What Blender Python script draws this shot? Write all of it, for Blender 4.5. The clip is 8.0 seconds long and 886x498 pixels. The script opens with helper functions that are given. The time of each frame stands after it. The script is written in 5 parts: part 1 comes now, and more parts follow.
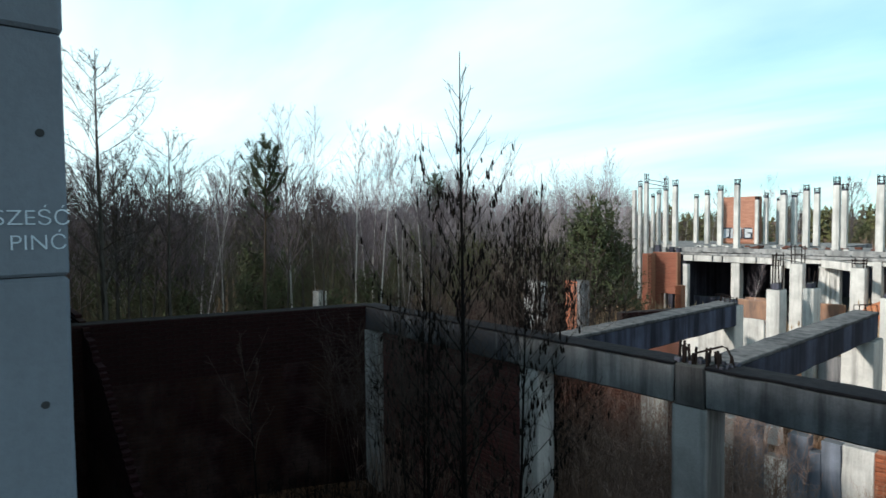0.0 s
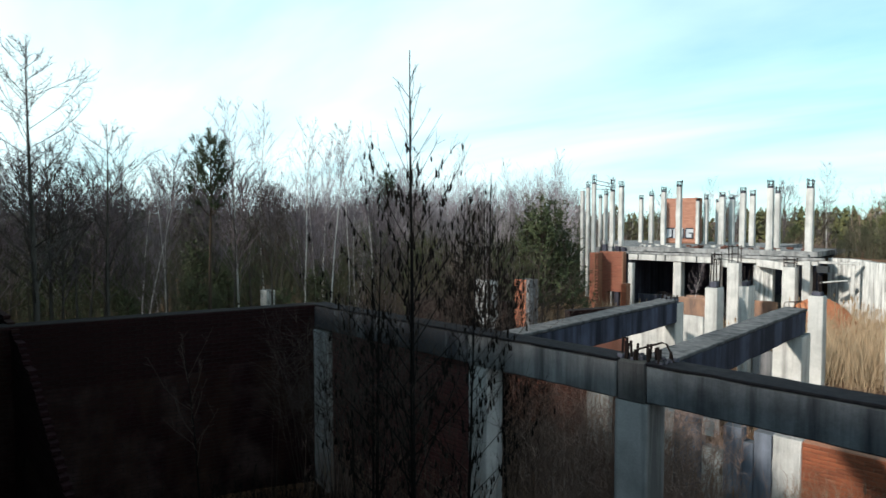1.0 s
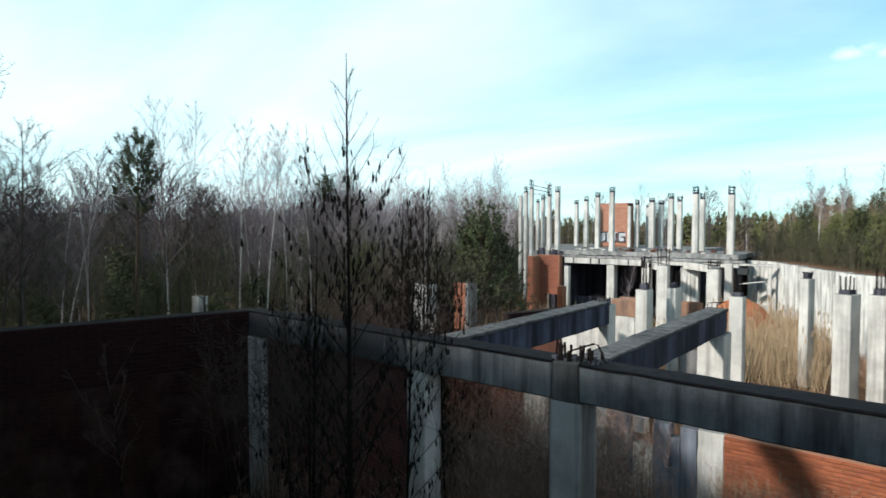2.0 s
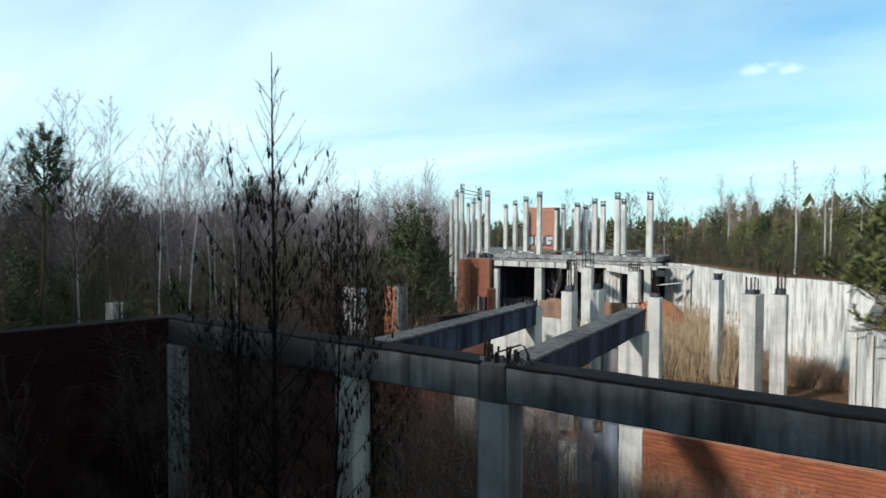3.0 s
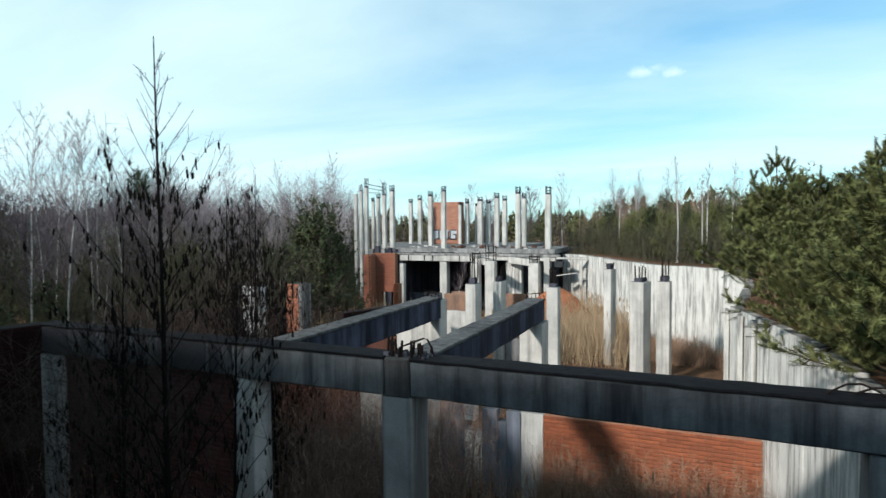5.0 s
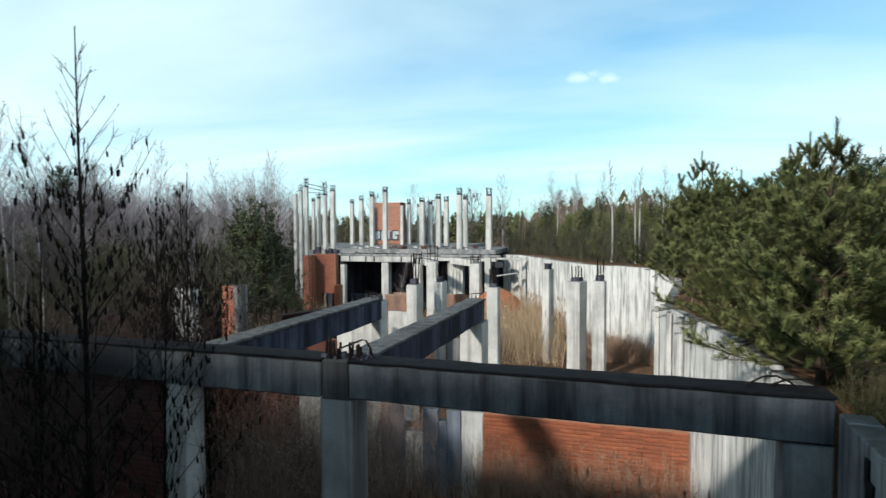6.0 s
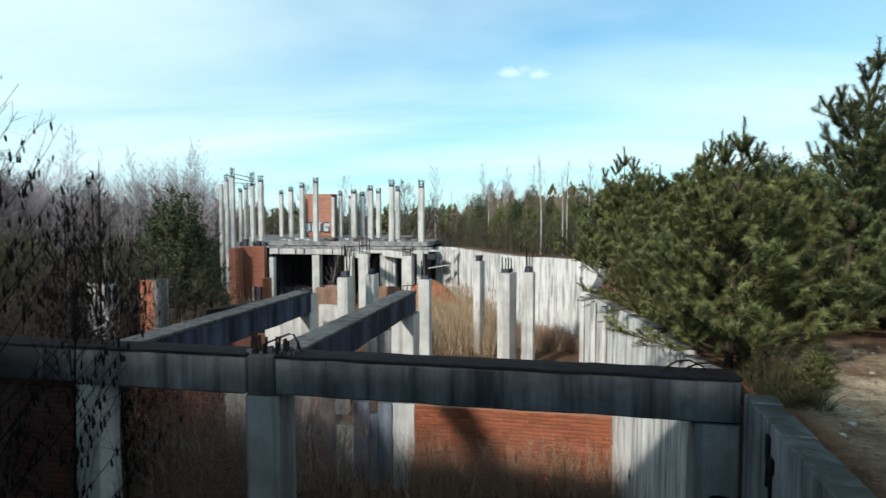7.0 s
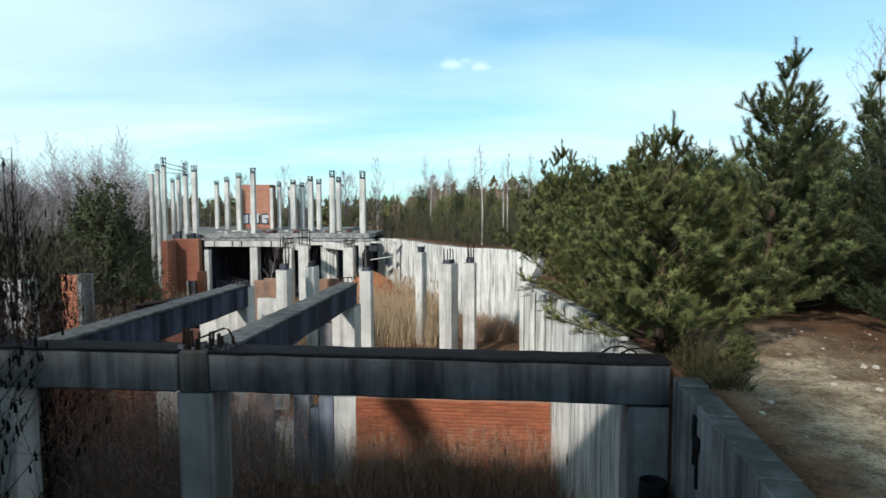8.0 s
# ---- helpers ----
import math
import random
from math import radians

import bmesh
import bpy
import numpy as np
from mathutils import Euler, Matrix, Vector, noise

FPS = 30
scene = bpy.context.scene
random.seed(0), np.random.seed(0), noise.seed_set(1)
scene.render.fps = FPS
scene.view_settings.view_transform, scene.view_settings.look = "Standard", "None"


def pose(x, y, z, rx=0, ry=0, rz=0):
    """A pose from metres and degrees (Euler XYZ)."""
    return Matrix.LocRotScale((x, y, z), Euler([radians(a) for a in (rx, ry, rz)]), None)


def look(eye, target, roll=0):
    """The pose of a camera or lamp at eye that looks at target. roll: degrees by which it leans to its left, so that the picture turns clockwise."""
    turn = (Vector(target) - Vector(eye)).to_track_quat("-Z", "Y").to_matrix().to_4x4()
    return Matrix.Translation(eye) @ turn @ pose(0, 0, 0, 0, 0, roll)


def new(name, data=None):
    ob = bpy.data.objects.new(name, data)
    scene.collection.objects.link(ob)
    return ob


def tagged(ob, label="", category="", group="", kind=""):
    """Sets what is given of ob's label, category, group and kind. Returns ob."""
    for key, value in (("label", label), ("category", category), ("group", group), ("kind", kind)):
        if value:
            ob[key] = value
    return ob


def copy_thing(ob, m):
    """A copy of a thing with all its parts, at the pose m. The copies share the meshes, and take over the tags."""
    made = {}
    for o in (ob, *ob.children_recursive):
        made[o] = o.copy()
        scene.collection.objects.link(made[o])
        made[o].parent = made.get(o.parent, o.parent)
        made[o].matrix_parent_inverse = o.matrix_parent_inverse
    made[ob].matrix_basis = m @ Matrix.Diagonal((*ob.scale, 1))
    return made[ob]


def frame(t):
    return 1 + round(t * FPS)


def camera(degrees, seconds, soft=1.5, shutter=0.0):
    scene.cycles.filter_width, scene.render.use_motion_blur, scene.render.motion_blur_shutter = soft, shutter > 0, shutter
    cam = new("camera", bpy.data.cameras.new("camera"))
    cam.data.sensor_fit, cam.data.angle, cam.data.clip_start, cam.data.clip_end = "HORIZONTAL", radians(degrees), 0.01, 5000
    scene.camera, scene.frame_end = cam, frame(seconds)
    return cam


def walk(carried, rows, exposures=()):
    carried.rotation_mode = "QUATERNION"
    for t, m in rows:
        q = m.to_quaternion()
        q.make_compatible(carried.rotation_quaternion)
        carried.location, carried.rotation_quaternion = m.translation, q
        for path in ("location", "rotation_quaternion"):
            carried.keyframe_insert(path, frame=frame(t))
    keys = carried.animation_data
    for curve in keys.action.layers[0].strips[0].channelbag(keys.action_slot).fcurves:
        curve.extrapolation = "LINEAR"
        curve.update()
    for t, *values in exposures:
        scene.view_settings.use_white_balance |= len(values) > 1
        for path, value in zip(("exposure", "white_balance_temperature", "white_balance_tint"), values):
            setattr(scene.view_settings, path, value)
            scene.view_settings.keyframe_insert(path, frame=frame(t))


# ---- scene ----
cam = camera(74.2, 8.0, 1.45, 0.5)
PATH = [
    (0, (0.535, 0.23, 1.745), (-0.992, 1.519, 1.66), -0.5),
    (0.5, (0.542, 0.243, 1.752), (-0.934, 1.59, 1.664), 0.0),
    (1, (0.567, 0.255, 1.749), (-0.85, 1.663, 1.658), -0.1),
    (1.5, (0.582, 0.272, 1.758), (-0.769, 1.744, 1.67), -0.1),
    (3, (0.645, 0.3, 1.762), (-0.437, 1.981, 1.695), 0.2),
    (3.5, (0.65, 0.309, 1.758), (-0.351, 2.039, 1.685), 0.1),
    (4, (0.661, 0.326, 1.757), (-0.28, 2.089, 1.683), -0.2),
    (5.5, (0.705, 0.366, 1.753), (-0.011, 2.232, 1.666), -0.4),
    (6, (0.732, 0.367, 1.753), (0.113, 2.267, 1.669), -0.3),
    (6.5, (0.752, 0.371, 1.756), (0.243, 2.302, 1.663), -0.3),
    (7, (0.775, 0.394, 1.745), (0.376, 2.35, 1.634), -0.1),
    (7.5, (0.793, 0.413, 1.733), (0.496, 2.387, 1.606), -0.1),
    (8, (0.81, 0.431, 1.732), (0.603, 2.415, 1.592), -0.1),
]
walk(cam, [(t, look(eye, target, roll)) for t, eye, target, roll in PATH], [(0.0, 0.28, 6300, 10), (1.5, 0.30, 6380, 10), (3.0, 0.0, 6180, 10), (8.0, 0.0, 6220, 10)])

# ---------------------------------------------------------------- sky, sun
SUN_DIR = Vector((-0.414, -0.721, 0.559)).normalized()
world = bpy.data.worlds.new("sky")
scene.world = world
world.use_nodes = True
wn, wl = world.node_tree.nodes, world.node_tree.links
wn.clear()
sky = wn.new("ShaderNodeTexSky")
sky.sky_type, sky.sun_disc = "NISHITA", False
sky.sun_elevation, sky.sun_rotation = radians(34), radians(209.9)
sky.air_density, sky.dust_density, sky.ozone_density = 1.0, 0.6, 1.5
bg_sky = wn.new("ShaderNodeBackground")
bg_sky.inputs["Strength"].default_value = 0.15
tint = wn.new("ShaderNodeMix")
tint.data_type, tint.blend_type = "RGBA", "MULTIPLY"
tint.inputs[0].default_value = 1.0
tint.inputs[7].default_value = (0.455, 1.0, 1.085, 1)
wl.new(sky.outputs[0], tint.inputs[6])
wl.new(tint.outputs[2], bg_sky.inputs["Color"])
bg_cloud = wn.new("ShaderNodeBackground")
bg_cloud.inputs["Color"].default_value = (0.78, 0.99, 1.0, 1)
bg_cloud.inputs["Strength"].default_value = 1.12
tc = wn.new("ShaderNodeTexCoord")
sep = wn.new("ShaderNodeSeparateXYZ")
wl.new(tc.outputs["Generated"], sep.inputs[0])


def wmath(op, a, b=None, clamp=False):
    n = wn.new("ShaderNodeMath")
    n.operation, n.use_clamp = op, clamp
    for i, v in enumerate((a, b)):
        if v is None:
            continue
        if isinstance(v, (int, float)):
            n.inputs[i].default_value = v
        else:
            wl.new(v, n.inputs[i])
    return n.outputs[0]


up = wmath("ADD", wmath("MAXIMUM", sep.outputs[2], 0.0), 0.16)
flat = wn.new("ShaderNodeCombineXYZ")
wl.new(wmath("DIVIDE", sep.outputs[0], up), flat.inputs[0])
wl.new(wmath("DIVIDE", sep.outputs[1], up), flat.inputs[1])
stretch = wn.new("ShaderNodeMapping")
stretch.inputs["Rotation"].default_value = (0, 0, radians(-22))
stretch.inputs["Scale"].default_value = (0.42, 1.0, 1.0)
wl.new(flat.outputs[0], stretch.inputs[0])
veil = wn.new("ShaderNodeTexNoise")
veil.inputs["Scale"].default_value, veil.inputs["Detail"].default_value = 0.9, 7
veil.inputs["Roughness"].default_value, veil.inputs["Distortion"].default_value = 0.5, 0.35
wl.new(stretch.outputs[0], veil.inputs["Vector"])
veil_ramp = wn.new("ShaderNodeMapRange")
veil_ramp.inputs["From Min"].default_value, veil_ramp.inputs["From Max"].default_value = 0.36, 0.68
wl.new(veil.outputs[0], veil_ramp.inputs["Value"])
# thicker veil low over the woods in the west
low = wmath("MULTIPLY", wmath("SUBTRACT", 0.45, sep.outputs[2], True), 0.55)
west = wmath("MULTIPLY", wmath("MAXIMUM", wmath("MULTIPLY", sep.outputs[0], -1.0), 0.0), 0.43)
# two small bright puffs high in the north
squash = wn.new("ShaderNodeMapping")
squash.inputs["Scale"].default_value = (1, 1, 2.2)
wl.new(tc.outputs["Generated"], squash.inputs[0])
curl = wn.new("ShaderNodeTexNoise")
curl.inputs["Scale"].default_value, curl.inputs["Detail"].default_value = 34, 5
wl.new(tc.outputs["Generated"], curl.inputs["Vector"])
puff = None
for at, size, gain in (((-0.083, 0.9688, 0.2335), 0.026, 24), ((-0.066, 0.9695, 0.2385), 0.02, 24), ((-0.036, 0.973, 0.2285), 0.021, 26), ((-0.022, 0.9732, 0.2290), 0.014, 26), ((0.0, 0.984, 0.172), 0.03, 5), ((-0.045, 0.983, 0.178), 0.028, 5)):
    to = wn.new("ShaderNodeVectorMath")
    to.operation = "DISTANCE"
    to.inputs[1].default_value = (at[0], at[1], at[2] * 2.2)
    wl.new(squash.outputs[0], to.inputs[0])
    one = wmath("MULTIPLY", wmath("SUBTRACT", wmath("ADD", wmath("MULTIPLY", curl.outputs[0], 0.05), size - 0.02), to.outputs["Value"]), gain, True)
    puff = one if puff is None else wmath("MAXIMUM", puff, one)
east = wmath("MULTIPLY", wmath("MAXIMUM", sep.outputs[0], 0.0), 0.42)
cover = wmath("ADD", wmath("MAXIMUM", wmath("MULTIPLY", veil_ramp.outputs[0], 0.6), puff), wmath("ADD", wmath("ADD", low, wmath("ADD", west, east)), 0.09), True)
mixer = wn.new("ShaderNodeMixShader")
wl.new(cover, mixer.inputs[0])
wl.new(bg_sky.outputs[0], mixer.inputs[1])
wl.new(bg_cloud.outputs[0], mixer.inputs[2])
wout = wn.new("ShaderNodeOutputWorld")
wl.new(mixer.outputs[0], wout.inputs[0])

sun = new("sun", bpy.data.lights.new("sun", "SUN"))
sun.data.energy, sun.data.angle, sun.data.color = 4.9, radians(4.5), (1.0, 0.94, 0.84)
sun.matrix_world = look(SUN_DIR * 60, (0, 0, 0))


# ---------------------------------------------------------------- helpers of the scene
def thing(name, label, category, group="", kind="", loc=(0, 0, 0)):
    ob = new(name)
    ob.empty_display_size = 0.1
    ob.location = loc
    return tagged(ob, label, category, group, kind)


def solid(name, geo, material, smooth=False):
    """A mesh object from (verts, faces) or a bmesh, in world metres."""
    me = bpy.data.meshes.new(name)
    if isinstance(geo, bmesh.types.BMesh):
        geo.to_mesh(me)
        geo.free()
    else:
        me.from_pydata(geo[0], [], geo[1])
    if smooth:
        me.polygons.foreach_set("use_smooth", [True] * len(me.polygons))
    me.materials.append(material)
    return new(name, me)


def part(name, geo, material, parent, label="", smooth=False):
    ob = solid(name, geo, material, smooth)
    ob.parent = parent
    if label:
        ob["label"] = label
    return ob


class Geo:
    """Vertices and faces gathered for one mesh."""

    def __init__(self):
        self.v, self.f = [], []

    def pair(self):
        return self.v, self.f

    def quad_box(self, lo, hi, m=None):
        k = len(self.v)
        for x, y, z in ((0, 0, 0), (1, 0, 0), (1, 1, 0), (0, 1, 0), (0, 0, 1), (1, 0, 1), (1, 1, 1), (0, 1, 1)):
            p = Vector((hi[0] if x else lo[0], hi[1] if y else lo[1], hi[2] if z else lo[2]))
            self.v.append(tuple(m @ p if m else p))
        for q in ((0, 3, 2, 1), (4, 5, 6, 7), (0, 1, 5, 4), (1, 2, 6, 5), (2, 3, 7, 6), (3, 0, 4, 7)):
            self.f.append(tuple(k + i for i in q))

    def tube(self, pts, radii, sides=4, cap=True):
        """A tapered tube along points."""
        k = len(self.v)
        n = len(pts)
        for i, p in enumerate(pts):
            d = (pts[min(i + 1, n - 1)] - pts[max(i - 1, 0)]).normalized()
            a = d.orthogonal().normalized() if abs(d.z) < 0.95 else d.cross(Vector((1, 0, 0))).normalized()
            b = d.cross(a)
            for s in range(sides):
                w = 2 * math.pi * s / sides
                self.v.append(tuple(p + (a * math.cos(w) + b * math.sin(w)) * radii[i]))
        for i in range(n - 1):
            for s in range(sides):
                t = (s + 1) % sides
                self.f.append((k + i * sides + s, k + i * sides + t, k + (i + 1) * sides + t, k + (i + 1) * sides + s))
        if cap:
            self.f.append(tuple(k + (n - 1) * sides + s for s in range(sides)))


def sliver(g, p, e, w, rng):
    """One slim blade from p to e."""
    s = (e - p).cross(Vector((rng.uniform(-1, 1), rng.uniform(-1, 1), 0.3))).normalized() * w
    k = len(g.v)
    g.v += [tuple(p - s), tuple(p + s), tuple(e)]
    g.f.append((k, k + 1, k + 2))


def rough_box(lo, hi, step=0.35, amp=0.006, bevel=0.014, seed=0):
    """A cast block: cut along its length, edges broken, faces a little uneven."""
    lo, hi = Vector(lo), Vector(hi)
    bm = bmesh.new()
    bmesh.ops.create_cube(bm, size=1.0)
    size = hi - lo
    for v in bm.verts:
        v.co = Vector((lo[i] + (v.co[i] + 0.5) * size[i] for i in range(3)))
    if bevel:
        bmesh.ops.bevel(bm, geom=bm.edges[:], offset=min(bevel, min(size) * 0.3), segments=1, affect="EDGES", profile=0.5)
    for ax in range(3):
        n = min(int(size[ax] / step), 40)
        for i in range(1, n):
            no = Vector((0, 0, 0))
            no[ax] = 1
            co = lo.copy()
            co[ax] += size[ax] * i / n
            bmesh.ops.bisect_plane(bm, geom=bm.verts[:] + bm.edges[:] + bm.faces[:], plane_co=co, plane_no=no)
    if amp:
        for v in bm.verts:
            q = v.co * 3.1 + Vector((seed * 7.3, seed * 3.1, 0))
            v.co += Vector((noise.noise(q), noise.noise(q + Vector((9, 0, 0))), noise.noise(q + Vector((0, 9, 0))))) * amp
    return bm


# ---------------------------------------------------------------- materials
class Mat:
    def __init__(self, name, rough=0.9, spec=0.3):
        self.m = bpy.data.materials.new(name)
        self.m.use_nodes = True
        self.n, self.l = self.m.node_tree.nodes, self.m.node_tree.links
        self.p = self.n["Principled BSDF"]
        self.p.inputs["Roughness"].default_value = rough
        self.p.inputs["Specular IOR Level"].default_value = spec
        self.tc = self.n.new("ShaderNodeTexCoord")
        self.info = self.n.new("ShaderNodeObjectInfo")

    def put(self, sock, v):
        if isinstance(v, (int, float)):
            sock.default_value = v
        elif isinstance(v, tuple):
            sock.default_value = (*v, 1) if len(v) == 3 and len(sock.default_value) == 4 else v
        else:
            self.l.new(v, sock)

    def coords(self, scale=(1, 1, 1), vary=False):
        mp = self.n.new("ShaderNodeMapping")
        mp.inputs["Scale"].default_value = scale
        self.l.new(self.tc.outputs["Object"], mp.inputs[0])
        if vary:
            mul = self.n.new("ShaderNodeMath")
            mul.operation = "MULTIPLY"
            mul.inputs[1].default_value = 37.0
            self.l.new(self.info.outputs["Random"], mul.inputs[0])
            self.l.new(mul.outputs[0], mp.inputs["Location"])
        return mp.outputs[0]

    def noise(self, vec, scale, detail=4, rough=0.55, distort=0.0):
        t = self.n.new("ShaderNodeTexNoise")
        t.inputs["Scale"].default_value, t.inputs["Detail"].default_value = scale, detail
        t.inputs["Roughness"].default_value, t.inputs["Distortion"].default_value = rough, distort
        self.l.new(vec, t.inputs["Vector"])
        return t.outputs[0]

    def ramp(self, v, a, b, lo=0.0, hi=1.0):
        r = self.n.new("ShaderNodeMapRange")
        for key, x in (("From Min", a), ("From Max", b), ("To Min", lo), ("To Max", hi)):
            r.inputs[key].default_value = x
        self.l.new(v, r.inputs["Value"])
        return r.outputs[0]

    def mix(self, f, a, b, mode="MIX"):
        x = self.n.new("ShaderNodeMix")
        x.data_type, x.blend_type = "RGBA", mode
        self.put(x.inputs[0], f)
        self.put(x.inputs[6], a)
        self.put(x.inputs[7], b)
        return x.outputs[2]

    def math(self, op, a, b=0.0, clamp=True):
        x = self.n.new("ShaderNodeMath")
        x.operation, x.use_clamp = op, clamp
        self.put(x.inputs[0], a)
        self.put(x.inputs[1], b)
        return x.outputs[0]

    def top(self, a=0.5, b=0.9):
        """1 on faces that look up."""
        g = self.n.new("ShaderNodeNewGeometry")
        s = self.n.new("ShaderNodeSeparateXYZ")
        self.l.new(g.outputs["Normal"], s.inputs[0])
        return self.ramp(s.outputs[2], a, b)

    def island(self):
        return self.n.new("ShaderNodeNewGeometry").outputs["Random Per Island"]

    def done(self, color, bump=None, strength=0.4, dist=0.01):
        self.put(self.p.inputs["Base Color"], color)
        if bump is not None:
            b = self.n.new("ShaderNodeBump")
            b.inputs["Strength"].default_value, b.inputs["Distance"].default_value = strength, dist
            self.l.new(bump, b.inputs["Height"])
            self.l.new(b.outputs[0], self.p.inputs["Normal"])
        return self.m


def concrete(name, base, dark, streak=0.6, moss=0.8, blotch=0.4, vary=True, wide=4.2, edge=(0.42, 0.62), piece=0.12):
    """Raw cast concrete: cloudy, with dark water streaks down its sides and black growth on its tops."""
    m = Mat(name, 0.95, 0.1)
    c, cs = m.coords((1, 1, 1), vary), m.coords((1, 1, 0.07), vary)
    clouds = m.noise(c, 1.7, 6, 0.6)
    col = m.mix(m.ramp(clouds, 0.35, 0.7, 0, blotch), base, dark)
    runs = m.ramp(m.noise(cs, wide, 5, 0.65), edge[0], edge[1], 0, streak)
    col = m.mix(runs, col, dark)
    col = m.mix(m.math("MULTIPLY", m.info.outputs["Random"], piece), col, tuple(0.55 * x for x in base))
    fine = m.noise(c, 38, 4, 0.7)
    col = m.mix(m.ramp(fine, 0.4, 0.75, 0, 0.22), col, dark)
    growth = m.math("MULTIPLY", m.top(), m.ramp(m.noise(c, 5, 5), 0.25, 0.55, moss * 0.6, moss))
    col = m.mix(growth, col, (0.045, 0.045, 0.04))
    return m.done(col, m.math("ADD", m.math("MULTIPLY", fine, 0.6), clouds, False), 0.5, 0.012)


def brick_mat(name, a, b, soot=0.3, bloom=0.4):
    m = Mat(name, 0.95, 0.06)
    c = m.coords((1, 1, 1), False)
    per = m.math("ADD", m.math("MULTIPLY", m.info.outputs["Random"], 0.5), m.math("MULTIPLY", m.island(), 0.5))
    col = m.mix(per, a, b)
    col = m.mix(m.ramp(m.noise(c, 1.3, 5, 0.6), 0.45, 0.7, 0, soot), col, (0.07, 0.05, 0.045))
    col = m.mix(m.ramp(m.noise(m.coords((1, 1, 0.22)), 2.3, 5, 0.6), 0.44, 0.62, 0, 0.62), col, tuple(0.3 * x + 0.2 * y for x, y in zip(a, (0.13, 0.075, 0.045))))
    fine = m.noise(c, 55, 3)
    col = m.mix(m.ramp(fine, 0.45, 0.7, 0, 0.35), col, tuple(0.5 * (x + y) + 0.02 for x, y in zip(a, b)))
    lime = m.ramp(m.noise(m.coords((1, 1, 0.35)), 3.4, 5, 0.7), 0.60, 0.72, 0, bloom)
    col = m.mix(lime, col, tuple(min(0.8, x * 1.3 + (0.10 if max(a) > 0.3 else 0.022)) for x in a))
    return m.done(col, fine, 0.5, 0.006)


def plain(name, a, b, scale=12.0, rough=0.9, bump=0.3, stretch=(1, 1, 1), island=0.0):
    m = Mat(name, rough, 0.08)
    c = m.coords(stretch, True)
    f = m.noise(c, scale, 5, 0.6)
    col = m.mix(m.ramp(f, 0.3, 0.7), a, b)
    if island:
        col = m.mix(m.math("MULTIPLY", m.island(), island), col, tuple(min(1, x * 1.9) for x in b))
    return m.done(col, f, bump, 0.01)


CONC_TOP = concrete("concrete_board", (0.27, 0.265, 0.275), (0.035, 0.04, 0.043), 0.85, 0.9, 0.6, wide=3.2)
CONC = concrete("concrete_grey", (0.34, 0.325, 0.325), (0.05, 0.051, 0.053), 0.8, 0.96, 0.45, wide=2.6)
# Streaks are real stains; the dark base also holds the beam's shade.
CONC_BEAM = concrete("concrete_stained_shaded", (0.158, 0.162, 0.170), (0.014, 0.014, 0.018), 0.93, 0.97, 0.7, wide=2.6, edge=(0.40, 0.62))
CONC_EDGE = concrete("concrete_weathered", (0.25, 0.245, 0.25), (0.025, 0.025, 0.028), 0.85, 0.97, 0.55, wide=2.8, edge=(0.42, 0.64))
CONC_LIGHT = concrete("concrete_light", (0.50, 0.485, 0.48), (0.05, 0.05, 0.053), 0.7, 0.96, 0.4, wide=3.0, edge=(0.46, 0.66))
# Dark broken concrete; also carries the shade of the far building's rooms.
CONC_DARK_SHADE = concrete("concrete_dark_shade", (0.115, 0.113, 0.142), (0.012, 0.012, 0.018), 0.85, 0.97, 0.5, wide=1.6)
CONC_JOINT = concrete("concrete_joint", (0.12, 0.112, 0.112), (0.022, 0.021, 0.021), 0.8, 0.97, 0.8, wide=4.0)
CONC_FLAKY = concrete("concrete_flaking", (0.20, 0.20, 0.215), (0.03, 0.03, 0.036), 0.9, 0.97, 0.95, wide=2.2, edge=(0.40, 0.5))
# Blue shade on the long beams' sides is put into this base colour.
CONC_SIDE_SHADE = concrete("concrete_side_shade", (0.088, 0.096, 0.140), (0.014, 0.014, 0.02), 0.9, 0.25, 0.6, wide=2.6, edge=(0.40, 0.6))
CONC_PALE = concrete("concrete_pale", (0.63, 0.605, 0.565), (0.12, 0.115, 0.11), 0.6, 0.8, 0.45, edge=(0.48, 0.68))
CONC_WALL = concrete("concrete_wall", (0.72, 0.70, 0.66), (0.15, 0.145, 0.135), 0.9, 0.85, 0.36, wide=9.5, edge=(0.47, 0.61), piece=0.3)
# Blue of the skylight on the near column is put into the base colour.
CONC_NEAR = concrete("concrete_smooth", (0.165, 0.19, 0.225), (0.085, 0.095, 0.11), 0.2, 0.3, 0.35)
DECK = concrete("deck_concrete", (0.35, 0.34, 0.33), (0.09, 0.09, 0.09), 0.75, 0.45, 0.5)
BRICK = brick_mat("red_brick", (0.42, 0.135, 0.066), (0.17, 0.06, 0.036), 0.85)
BRICK_MID = brick_mat("brown_red_brick", (0.12, 0.05, 0.036), (0.075, 0.034, 0.026), 0.6)
# Near-black red brick: shade of the west walls is put into the colour.
BRICK_DARK_SHADE = brick_mat("dark_shaded_red_brick", (0.021, 0.0062, 0.0072), (0.010, 0.0038, 0.0042), 0.6)
# Darker copy of the red brick, holding the shade under the beam.
BRICK_SHADE = brick_mat("shaded_red_brick", (0.135, 0.049, 0.046), (0.07, 0.030, 0.029), 0.4)
BRICK_BAY = brick_mat("brownish_brick", (0.34, 0.125, 0.08), (0.22, 0.08, 0.055), 0.4)
MORTAR = plain("mortar", (0.30, 0.145, 0.088), (0.19, 0.10, 0.07), 20)
